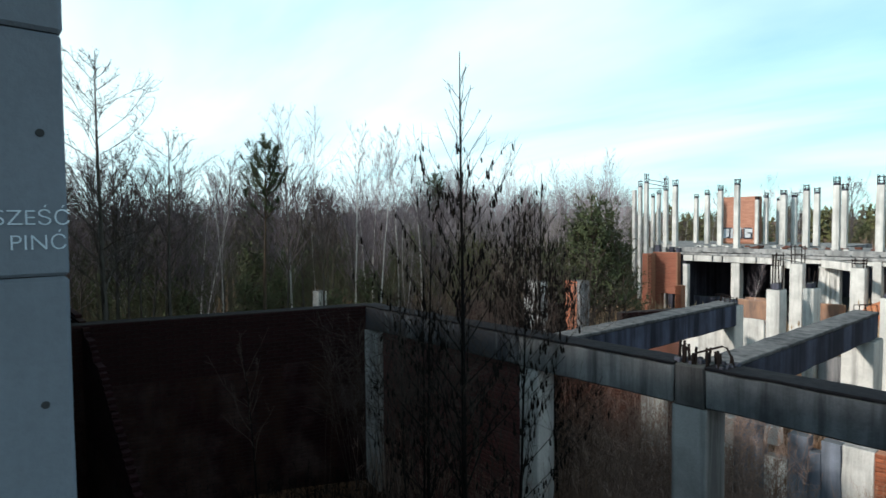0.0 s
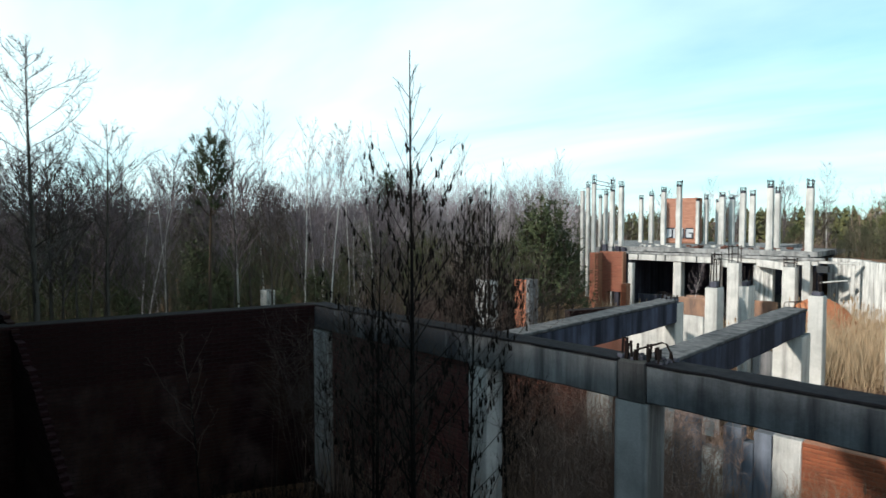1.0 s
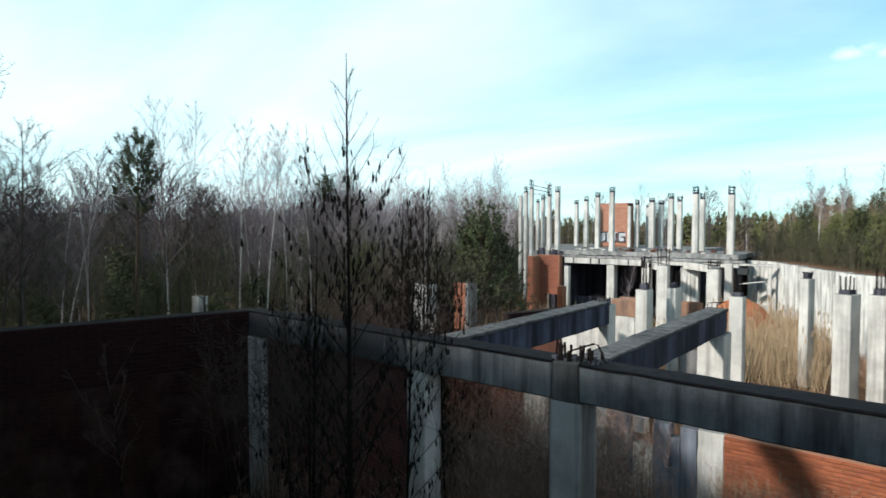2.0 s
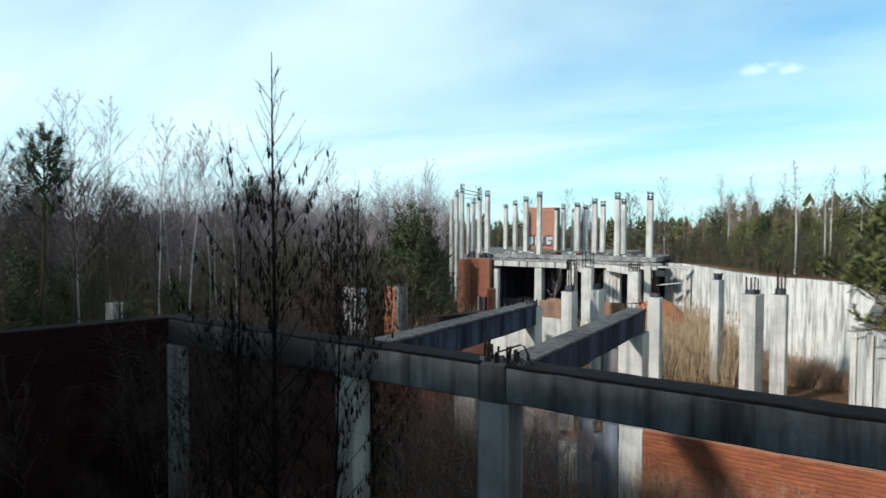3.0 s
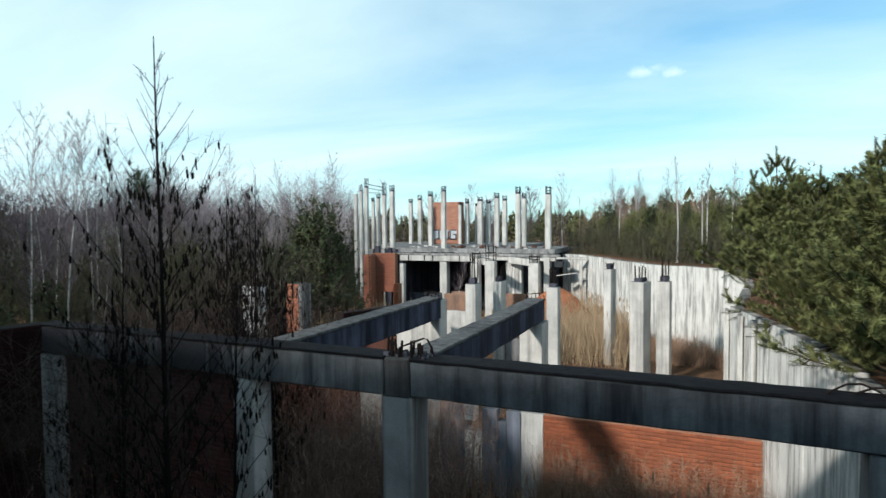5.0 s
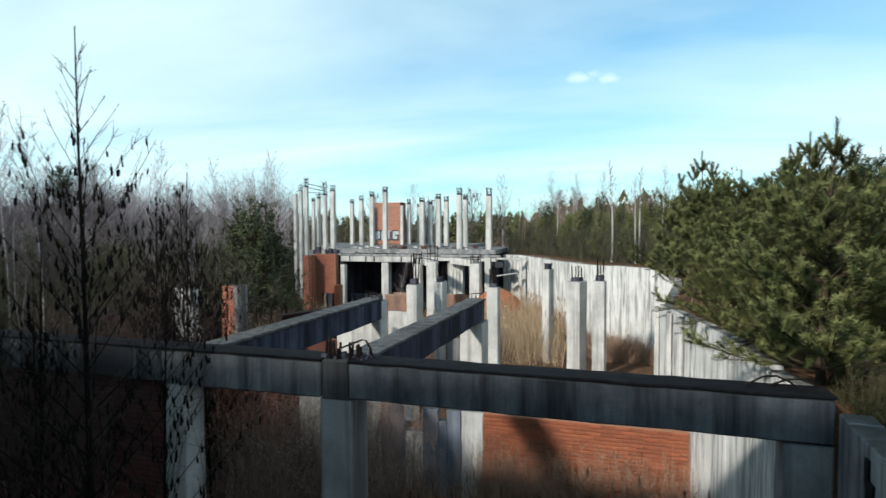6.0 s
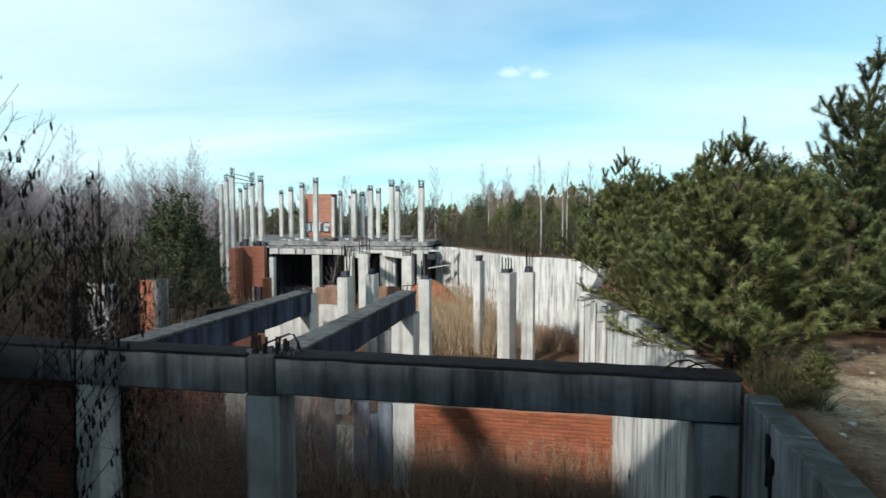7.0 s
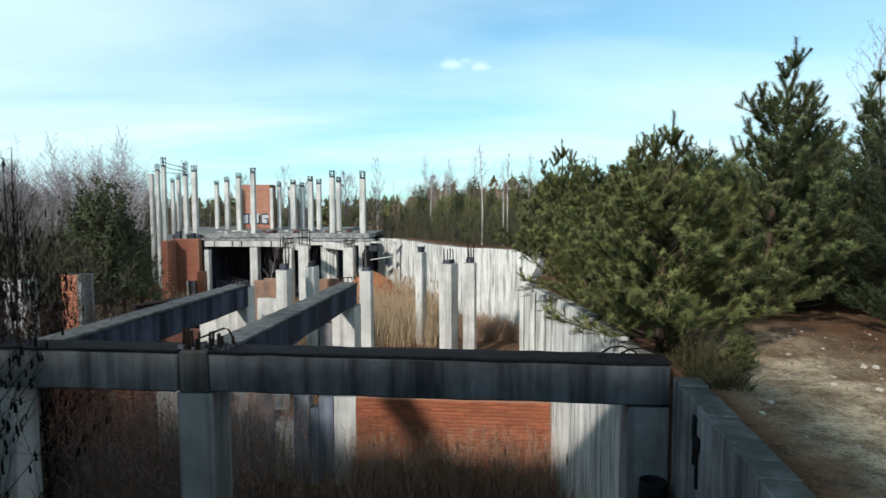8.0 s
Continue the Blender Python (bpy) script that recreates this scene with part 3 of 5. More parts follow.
for k, (x0, x1, z0, z1, m) in enumerate((
    (-4.82, -4.53, -4.3, -2.16, PLASTER), (-4.525, -3.955, -4.3, -2.16, PLASTER_BLUE), (-3.95, -3.70, -2.48, -2.15, PLASTER),
    (-3.95, -3.55, -4.3, -2.70, PLASTER), (-3.545, -3.2, -4.3, -2.18, PLASTER_BLUE), (-3.195, -3.0, -4.3, -2.42, PLASTER_BLUE), (-2.995, -2.685, -4.3, -2.17, PLASTER_BLUE), (-2.68, -2.21, -4.3, -2.16, PLASTER))):
    part("wall_panel", rough_box((x0, 12.0 + 0.012 * (k % 2), z0), (x1, 12.25, z1), 0.3, 0.012, 0.012, 540 + k), m, plaster)


# ---------------------------------------------------------------- the building under the camera
def block(name, lo, hi, mat, label, category, seed=0, amp=0.004):
    return tagged(solid(name, rough_box(lo, hi, 1.5, amp, 0.015, seed), mat), label, category, kind="structure")


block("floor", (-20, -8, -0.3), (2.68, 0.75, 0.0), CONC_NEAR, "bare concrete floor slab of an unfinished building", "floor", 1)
# Unseen ceiling and parapets, added and sized to shade the near court.
block("ceiling", (-20, -8, 3.3), (0.0, 0.5, 4.08), CONC_NEAR, "unseen concrete ceiling slab sized for its shade", "ceiling", 2)
block("wall_parapet", (-20, 0.1, 4.08), (0.0, 0.5, 5.2), CONC_NEAR, "unseen parapet added to lengthen the ceiling's shade", "wall", 7)
block("wall_parapet_side", (-0.35, -8.0, 4.08), (0.0, 0.1, 5.2), CONC_NEAR, "unseen parapet added to lengthen the ceiling's shade", "wall", 8)
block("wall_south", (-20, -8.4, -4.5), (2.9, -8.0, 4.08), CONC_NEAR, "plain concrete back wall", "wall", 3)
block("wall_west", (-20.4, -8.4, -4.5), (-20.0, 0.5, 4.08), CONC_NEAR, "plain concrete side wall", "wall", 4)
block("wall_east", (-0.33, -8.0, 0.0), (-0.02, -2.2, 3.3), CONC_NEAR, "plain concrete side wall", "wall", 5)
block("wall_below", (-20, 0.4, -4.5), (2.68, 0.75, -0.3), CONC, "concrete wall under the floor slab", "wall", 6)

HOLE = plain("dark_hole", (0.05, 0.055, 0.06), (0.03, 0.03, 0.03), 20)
near = thing("concrete_column", "smooth grey concrete column with chalk writing, skylight blue in its colour", "column")
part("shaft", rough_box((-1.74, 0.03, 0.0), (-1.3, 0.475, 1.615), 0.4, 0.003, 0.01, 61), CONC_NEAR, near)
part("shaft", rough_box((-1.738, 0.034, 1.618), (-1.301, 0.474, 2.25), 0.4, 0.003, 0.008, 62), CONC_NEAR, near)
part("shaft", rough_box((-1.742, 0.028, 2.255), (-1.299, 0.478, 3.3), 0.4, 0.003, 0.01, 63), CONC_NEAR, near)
for hy, hz in ((0.42, 1.99), (0.41, 1.28), (0.15, 1.97), (0.14, 1.3)):
    g = Geo()
    g.tube([Vector((-1.31, hy, hz)), Vector((-1.2965, hy, hz))], [0.012, 0.010], 10)
    part("tie_hole", g.pair(), HOLE, near, "filled round formwork hole")
CHALK = plain("chalk", (0.55, 0.63, 0.70), (0.40, 0.48, 0.55), 60)


def writing(text, y, z, size, parent):
    cu = bpy.data.curves.new("chalk_writing", "FONT")
    cu.body, cu.size, cu.extrude, cu.offset = text, size, 0.001, -0.0006
    tmp = new("chalk_writing", cu)
    bpy.context.view_layer.update()
    me = bpy.data.meshes.new_from_object(tmp.evaluated_get(bpy.context.evaluated_depsgraph_get()))
    bpy.data.objects.remove(tmp)
    me.materials.clear()
    me.materials.append(CHALK)
    ob = new("chalk_writing", me)
    ob.matrix_world = Matrix(((0, 0, 1, -1.2965), (1, 0, 0, y), (0, 1, 0, z), (0, 0, 0, 1)))
    ob.parent = parent
    ob["label"] = "pale chalk letters"


writing("SZEŚĆ", 0.315, 1.752, 0.056, near)
writing("PINĆ", 0.345, 1.688, 0.056, near)
for cx in (-7.2, -13.0):
    c2 = thing("concrete_column", "smooth grey concrete column carrying the ceiling", "column")
    part("shaft", rough_box((cx, 0.03, 0.0), (cx + 0.42, 0.475, 3.3), 0.6, 0.003, 0.01, 64), CONC_NEAR, c2)


# ---------------------------------------------------------------- brickwork
def brick_piece(l, w, h, seed):
    me = bpy.data.meshes.new("brick")
    rng = random.Random(seed)
    v, f = [], []
    c = 0.006
    for z, i in ((0, c), (c, 0), (h - c, 0), (h, c)):
        for x, y in ((i, i), (l - i, i), (l - i, w - i), (i, w - i)):
            v.append((x + rng.uniform(-0.003, 0.003), y + rng.uniform(-0.003, 0.003), z + rng.uniform(-0.002, 0.002)))
    for k in range(3):
        for s in range(4):
            t = (s + 1) % 4
            f.append((4 * k + s, 4 * k + t, 4 * k + 4 + t, 4 * k + 4 + s))
    f += [(3, 2, 1, 0), (12, 13, 14, 15)]
    me.from_pydata(v, [], f)
    return me


BRICK_SETS = {}


def brick_meshes(mat, l, w, h):
    key = (mat.name, round(l, 3), round(w, 3), round(h, 3))
    if key not in BRICK_SETS:
        BRICK_SETS[key] = [brick_piece(l, w, h, s) for s in range(4)]
        for me in BRICK_SETS[key]:
            me.materials.append(mat)
    return BRICK_SETS[key]


def lay(root, origin, along, length, z0, z1, mat, wanted, seed, single=300, top_first=True, depth=0.11, miss=0.0, keep=None, joint=0.012):
    """Courses of bricks on the face of a wall: origin is the face's foot, along its unit direction; the face looks to the right of along."""
    rng = random.Random(seed)
    out = Vector((along.y, -along.x, 0))
    m0 = Matrix(((along.x, -out.x, 0, 0), (along.y, -out.y, 0, 0), (0, 0, 1, 0), (0, 0, 0, 1)))
    course, l = 0.077, 0.25
    full, half = brick_meshes(mat, l, depth, course - joint), brick_meshes(mat, 0.119, depth, course - joint)
    places = []
    n = int((z1 - z0) / course)
    for j in range(n):
        z = z1 - (j + 1) * course
        s = 0.0
        if j % 2:
            places.append((s, z, 1))
            s = 0.131
        while s + l <= length + 0.002:
            places.append((s, z, 0))
            s += l + joint
        if length - s > 0.12:
            places.append((s, z, 1))
    if keep:
        places = [p for p in places if keep(p[0], p[1])]
    rest = Geo()
    count = 0
    for s, z, kind in places:
        if rng.random() < miss:
            continue
        m = Matrix.Translation(origin + along * s + Vector((0, 0, z)) + out * (0.008 + rng.uniform(-0.004, 0.004))) @ m0
        me = rng.choice(half if kind else full)
        if count < single and wanted(s, z):
            ob = new("brick", me)
            ob.matrix_world = m
            ob.parent = root
            count += 1
        else:
            k = len(rest.v)
            rest.v += [tuple(m @ v.co) for v in me.vertices]
            rest.f += [tuple(k + i for i in p.vertices) for p in me.polygons]
    if rest.v:
        ob = part("brickwork", rest.pair(), mat, root)
        ob["kind"] = "stuff"


def wall_core(name, a, b, thick, z0, z1, mat, label):
    """The body of a straight wall from a to b; its visible face lies to the right of a->b."""
    d = (b - a).normalized()
    out = Vector((d.y, -d.x, 0))
    m = Matrix(((d.x, -out.x, 0, a.x), (d.y, -out.y, 0, a.y), (0, 0, 1, 0), (0, 0, 0, 1)))
    bm = rough_box((0, 0.008, z0), ((b - a).length, thick, z1), 1.2, 0.003, 0.01)
    bmesh.ops.transform(bm, matrix=m, verts=bm.verts)
    return tagged(solid(name, bm, mat), label, "wall", kind="structure"), d


# ---------------------------------------------------------------- far building
def cage(parent, x, y, z, w, rng, height, ring=True, r=0.02):
    """Bare reinforcement on a column's head: four bars and the ties round them."""
    for q in range(4):
        g = Geo()
        px, py = x + w * (0.12 + 0.76 * (q % 2)), y + w * (0.12 + 0.76 * (q // 2))
        g.tube([Vector((px, py, z - 0.03)), Vector((px + rng.uniform(-0.02, 0.02), py + rng.uniform(-0.02, 0.02), z + height * rng.uniform(0.85, 1.1)))], [r] * 2, 4)
        part("rebar", g.pair(), STEEL, parent, "rusty steel bar")
    for u in ((0.45, 0.82) if ring else ()):
        g = Geo()
        c = [Vector((x + w * i, y + w * j, z + height * u)) for i, j in ((0.08, 0.08), (0.92, 0.08), (0.92, 0.92), (0.08, 0.92), (0.08, 0.08))]
        g.tube(c, [0.013] * 5, 4)
        part("tie", g.pair(), STEEL, parent, "rusty steel tie")


def slab(name, outline, z0, z1, mat, parent, seed=0, amp=0.03):
    """A cast slab over an outline, its edges broken and uneven."""
    bm = bmesh.new()
    low = []
    for p, q in zip(outline, outline[1:] + outline[:1]):
        n = max(1, int(math.dist(p, q) / 0.45))
        low += [(p[0] + (q[0] - p[0]) * i / n, p[1] + (q[1] - p[1]) * i / n) for i in range(n)]
    rng = random.Random(seed)
    foot, top = [], []
    for x, y in low:
        dx, dy = rng.uniform(-amp, amp), rng.uniform(-amp, amp)
        foot.append(bm.verts.new((x + dx, y + dy, z0 + rng.uniform(-0.02, 0.02))))
        top.append(bm.verts.new((x + dx * 0.5, y + dy * 0.5, z1 + rng.uniform(-0.015, 0.015))))
    n = len(low)
    for i in range(n):
        bm.faces.new((foot[i], foot[(i + 1) % n], top[(i + 1) % n], top[i]))
    bm.faces.new(top)
    bm.faces.new(foot[::-1])
    return part(name, bm, mat, parent)


def far_building():
    b = thing("far_building", "unfinished concrete building with bare columns on its deck", "building")
    slab("deck", [(-13.75, 27.3), (-5.45, 27.3), (-5.5, 30.6), (-8.2, 31.0), (-8.3, 36.8), (-17.6, 36.8), (-19.4, 34.6)], 0.33, 0.54, DECK, b, 71)
    slab("ledge_slab", [(-13.62, 27.0), (-5.4, 26.9), (-5.1, 27.0), (-5.3, 27.29), (-13.6, 27.29)], 0.2, 0.3, DECK, b, 72)
    part("fascia", rough_box((-13.38, 26.95, -0.09), (-9.17, 27.2, 0.195), 0.5, 0.012, 0.015, 72), CONC_PALE, b)
    part("fascia", rough_box((-9.16, 26.96, 0.0), (-5.35, 27.2, 0.195), 0.5, 0.012, 0.015, 73), CONC_PALE, b)
    rng = random.Random(12)
    # columns that rise from the deck: x, y, width, foot, head
    rise = [(-15.77, 27.45, 0.19, -3.20, 3.74, 0.50), (-17.42, 29.60, 0.19, -3.20, 3.69, 0.40), (-18.34, 30.50, 0.20, -3.20, 3.60, 0.00), (-19.20, 34.00, 0.19, -3.20, 3.29, 0.25), (-17.67, 32.00, 0.20, -3.20, 3.37, 0.30),
            (-16.13, 30.00, 0.21, -3.20, 3.45, 0.75), (-14.48, 27.90, 0.23, 0.50, 3.52, 0.35), (-15.93, 33.00, 0.21, 0.54, 3.10, 0.25), (-14.83, 32.00, 0.23, 0.54, 3.20, 0.30), (-13.10, 29.80, 0.22, 0.54, 3.29, 0.30),
            (-11.28, 27.45, 0.22, 0.50, 3.39, 0.30), (-12.43, 32.60, 0.17, 0.54, 2.89, 0.15), (-12.16, 33.00, 0.20, 0.54, 2.97, 0.30), (-12.05, 34.40, 0.18, 0.54, 2.85, 0.20), (-11.19, 32.50, 0.28, 0.54, 3.07, 0.25),
            (-10.83, 33.00, 0.23, 0.54, 2.94, 0.25), (-9.25, 29.80, 0.24, 0.54, 3.10, 0.30), (-9.39, 31.60, 0.24, 0.54, 3.03, 0.30), (-7.40, 27.45, 0.24, 0.50, 3.17, 0.35), (-7.75, 29.80, 0.22, 0.54, 3.04, 0.30),
            (-5.95, 27.45, 0.26, 0.50, 3.10, 0.38)]
    for i, (x, y, w, z0, z1, bars) in enumerate(rise):
        c = part("column", rough_box((x, y, z0), (x + w, y + w, z1), 0.6, 0.012, 0.014, 200 + i), CONC_PALE, b)
        if bars:
            part("broken_head", rough_box((x + 0.03, y + 0.03, z1 - 0.02), (x + w - 0.03, y + w - 0.03, z1 + 0.09), 0.1, 0.02, 0.01, 600 + i), CONC_DARK_SHADE, c, "dark broken top")
            cage(c, x, y, z1, w, rng, bars, True)
    for x0, x1, y0, y1, z in ((-15.6, -16.0, 27.6, 30.1, 3.92), (-15.6, -16.0, 27.6, 30.1, 3.72), (-17.3, -16.0, 29.7, 30.1, 3.62), (-18.2, -17.2, 30.6, 29.7, 3.72)):
        g = Geo()
        g.tube([Vector((x0, y0, z)), Vector((x1, y1, z - 0.05))], [0.02] * 2, 4)
        part("tie_bar", g.pair(), STEEL, b, "rusty steel tie")
    # ground storey, seen under the deck
    for i, (x0, x1, y0, y1, z1) in enumerate(((-12.87, -12.65, 25.95, 26.2, -0.17), (-11.17, -10.79, 27.0, 27.4, -0.1), (-6.45, -6.1, 27.0, 27.4, 0.0), (-5.88, -5.6, 26.9, 27.28, 0.19))):
        part("lower_column", rough_box((x0, y0, -3.2), (x1, y1, z1), 0.6, 0.012, 0.014, 260 + i), CONC_PALE, b)
    part("lower_wall", rough_box((-7.75, 27.1, -3.2), (-7.34, 27.4, 0.0), 0.5, 0.012, 0.014, 270), CONC_WALL, b)
    part("lower_wall", rough_box((-7.31, 27.05, -3.2), (-6.98, 27.4, 0.0), 0.5, 0.012, 0.014, 276), CONC_WALL, b)
    # Room walls and floor under the deck get their shade from the dark colour.
    part("back_wall", rough_box((-17.4, 36.5, -3.2), (-5.6, 36.79, 0.32), 1.2, 0.01, 0.014, 271), CONC_DARK_SHADE, b)
    part("side_wall", rough_box((-13.75, 27.42, -3.2), (-13.5, 36.4, 0.32), 1.2, 0.01, 0.014, 272), CONC_DARK_SHADE, b)
    part("side_wall", rough_box((-5.85, 27.42, -3.2), (-5.6, 36.4, 0.32), 1.2, 0.01, 0.014, 273), CONC_DARK_SHADE, b)
    part("inner_floor", rough_box((-13.48, 27.42, -3.3), (-5.86, 36.4, -2.3), 1.5, 0.02, 0.014, 274), CONC_DARK_SHADE, b)
    part("parapet", rough_box((-13.1, 27.42, -3.2), (-9.6, 27.6, -1.75), 0.3, 0.05, 0.014, 275), CONC_DARK_SHADE, b)
    # beams that run forward from the front onto single columns
    for i, (x0, y0, x1, y1, w, z0, z1) in enumerate(((-9.35, 26.93, -7.87, 24.95, 0.3, -0.13, 0.17), (-7.6, 26.93, -6.0, 25.2, 0.3, -0.12, 0.19))):
        bm = rough_box((0, 0, z0), (math.dist((x0, y0), (x1, y1)), w, z1), 0.4, 0.012, 0.015, 610 + i)
        bmesh.ops.transform(bm, matrix=Matrix.Translation((x0, y0, 0)) @ Matrix.Rotation(math.atan2(y1 - y0, x1 - x0), 4, "Z"), verts=bm.verts)
        part("cross_beam", bm, CONC_PALE, b)
    bm = rough_box((0, 0, -0.055), (1.0, 0.26, 0.0), 0.3, 0.012, 0.014, 277)
    bmesh.ops.transform(bm, matrix=Matrix.Translation((-5.35, 26.98, -0.64)) @ Matrix.Rotation(radians(-9), 4, "Y"), verts=bm.verts)
    part("lintel", rough_box((-5.34, 26.97, 0.1), (-4.0, 27.13, 0.2), 0.3, 0.012, 0.012, 288), CONC_PALE, b, "thin lintel reaching over to the wall")
    part("post", rough_box((-4.27, 26.98, -3.3), (-4.14, 27.12, 0.098), 0.4, 0.01, 0.012, 289), CONC_PALE, b)
    part("sagging_slab", bm, CONC_PALE, b, "broken slab sagging from the wall")
    part("window_hole", rough_box((-5.41, 27.0, -0.27), (-5.02, 27.3, 0.0), 0.4, 0.004, 0.01, 278), HOLE, b)
    part("rusty_wall", rough_box((-10.2, 26.2, -3.2), (-8.95, 26.45, -1.5), 0.25, 0.04, 0.014, 279), RUST, b)
    part("rusty_wall", rough_box((-8.1, 26.3, -3.2), (-6.6, 26.5, -1.5), 0.25, 0.04, 0.014, 280), RUST, b)
    for i, x in enumerate((-12.9, -12.0, -11.55, -10.1, -9.4)):
        part("drain_slot", rough_box((x, 26.925, -0.07), (x + 0.05, 26.955, 0.19), 0.4, 0.0, 0.0, 281), HOLE, b)
    for i in range(46):
        x, y = rng.uniform(-13.4, -5.7), rng.choice((rng.uniform(27.35, 27.7), rng.uniform(27.4, 31.5)))
        if y > 30.4 and x > -8.3:
            continue
        s = rng.uniform(0.05, 0.16)
        part("rubble_block", rough_box((x, y, 0.53), (x + s * 1.6, y + s, 0.535 + s * 0.7), 1.0, s * 0.25, 0.01, 400 + i), rng.choice((CONC_PALE, DECK, BRICK_MID)), b)
    for i in range(9):
        x = -13.5 + i * 0.95 + rng.uniform(-0.3, 0.3)
        part("broken_edge", rough_box((x, 27.2, 0.312), (x + rng.uniform(0.2, 0.8), 27.29, 0.312 + rng.uniform(0.06, 0.16)), 0.2, 0.03, 0.02, 440 + i), DECK, b)
    # stumps of a low wall between the bay and the first columns
    for i in range(5):
        x = -15.35 + 0.36 * i
        part("stump", rough_box((x, 27.2, -3.2), (x + 0.24, 27.42, 0.42 + rng.uniform(0, 0.2)), 0.3, 0.03, 0.02, 620 + i), rng.choice((DECK, CONC_DARK_SHADE)), b)
    return b


far_building()
rngc = random.Random(31)
for x0, x1, y0, z1, bars, lab, seed in ((-7.94, -7.5, 24.6, 0.13, 0.78, "thick pale concrete column before the far building", 37), (-8.9, -8.52, 25.4, -0.04, 0.5, "pale concrete column with a cage of steel bars", 38),
                                        (-6.06, -5.62, 24.9, 0.05, 0.33, "pale concrete column with tied steel bars", 39)):
    c = column(x0, x1, y0, y0 + 0.38, -3.2, z1, CONC_PALE, lab, seed, 0.0, MID)
    cage(c, x0, y0, z1, x1 - x0, rngc, bars)

pier = thing("brick_pier", "red brick chimney block with faded graffiti", "chimney")
part("core", rough_box((-14.26, 33.0, 0.54), (-12.5, 33.7, 3.08), 0.5, 0.006, 0.012, 75), MORTAR, pier)
lay(pier, Vector((-14.26, 33.0, 0)), Vector((1, 0, 0)), 1.76, 0.6, 3.08, BRICK_PALE, lambda s, z: True, 3, 240)
PAINT = plain("faded_paint", (0.06, 0.065, 0.08), (0.03, 0.033, 0.04), 10)
PAINT_PALE = plain("pale_paint", (0.50, 0.51, 0.53), (0.36, 0.37, 0.38), 6)
for k, (gx, w) in enumerate(((-14.2, 0.5), (-13.62, 0.42), (-13.14, 0.46))):
    part("paint_field", rough_box((gx, 32.968, 0.84), (gx + w, 32.984, 1.4), 0.15, 0.012, 0.004, 470 + k), PAINT_PALE, pier, "pale paint field")
for k, (gx, gz, w, h) in enumerate(((-14.24, 1.36, 0.5, 0.06), (-13.9, 0.86, 0.08, 0.52), (-14.05, 0.84, 0.2, 0.06), (-13.64, 0.84, 0.07, 0.56), (-13.6, 0.82, 0.36, 0.07), (-13.27, 0.86, 0.07, 0.5), (-13.1, 1.36, 0.4, 0.06),
                                    (-13.14, 0.86, 0.07, 0.5), (-13.12, 0.82, 0.44, 0.06), (-12.76, 0.86, 0.07, 0.28), (-12.92, 1.1, 0.2, 0.06))):
    part("paint_bar", rough_box((gx, 32.945, gz), (gx + w, 32.966, gz + h), 0.2, 0.012, 0.006, 480 + k), PAINT, pier, "dark paint bar")

red = thing("brick_bay", "roofless red brick bay with a toothed corner", "wall")
part("core", rough_box((-14.34, 25.9, -1.6), (-13.1, 26.2, 0.33), 0.6, 0.004, 0.01, 76), MORTAR, red)
part("core", rough_box((-14.34, 25.9, -3.2), (-13.92, 26.2, -1.604), 0.6, 0.004, 0.01, 176), MORTAR, red)
part("core", rough_box((-13.22, 25.9, -3.2), (-13.1, 26.2, -1.604), 0.6, 0.004, 0.01, 177), MORTAR, red)
part("core", rough_box((-14.48, 25.2, -3.2), (-14.18, 25.88, 0.28), 0.6, 0.004, 0.01, 77), MORTAR, red)
lay(red, Vector((-14.34, 25.9, 0)), Vector((1, 0, 0)), 1.24, -2.5, 0.33, BRICK_BAY, lambda s, z: True, 4, 190, keep=lambda s, z: z > -1.62 or s < 0.25)
lay(red, Vector((-14.48, 25.2, 0)), Vector((1, 0, 0)), 0.28, -2.5, 0.28, BRICK_BAY, lambda s, z: True, 5, 80)
for j in range(18):
    tooth = part("brick", rough_box((-14.17, 25.22, 0.19 - j * 0.154), (-14.06, 25.33, 0.255 - j * 0.154), 1.0, 0.006, 0.006, 640 + j), BRICK_BAY, red)
stub = thing("brick_pillar", "short red brick pillar before the far building", "pillar")
part("core", rough_box((-12.5, 24.6, -3.2), (-12.2, 24.9, -1.03), 0.6, 0.004, 0.01, 78), MORTAR, stub)
lay(stub, Vector((-12.5, 24.6, 0)), Vector((1, 0, 0)), 0.3, -2.6, -1.03, BRICK, lambda s, z: True, 7, 60)

# brick pillar with a concrete side, behind the beams
bp = thing("brick_pillar", "brick pillar with a grey rendered side", "pillar")
part("rendering", rough_box((-9.69 + 0.01, 13.32, -4.0), (-9.2, 13.75, 0.15), 0.4, 0.006, 0.012, 79), CONC, bp)
lay(bp, Vector((-9.69, 13.31, 0)), Vector((1, 0, 0)), 0.46, -1.6, 0.165, BRICK_ORANGE, lambda s, z: True, 8, 80, joint=0.02)
# pale plastered post seen through the catkins
FLAKING = concrete("flaking_white", (0.80, 0.79, 0.77), (0.02, 0.02, 0.022), 0.9, 0.9, 0.45, wide=7.0, edge=(0.50, 0.58))
column(-11.15, -10.55, 13.2, 13.6, -4.0, 0.05, FLAKING, "white plastered post with flaking paint", 40)
column(-16.3, -15.9, 9.0, 9.3, -3.2, -0.33, CONC_PALE, "small pale concrete post among the trees", 42)
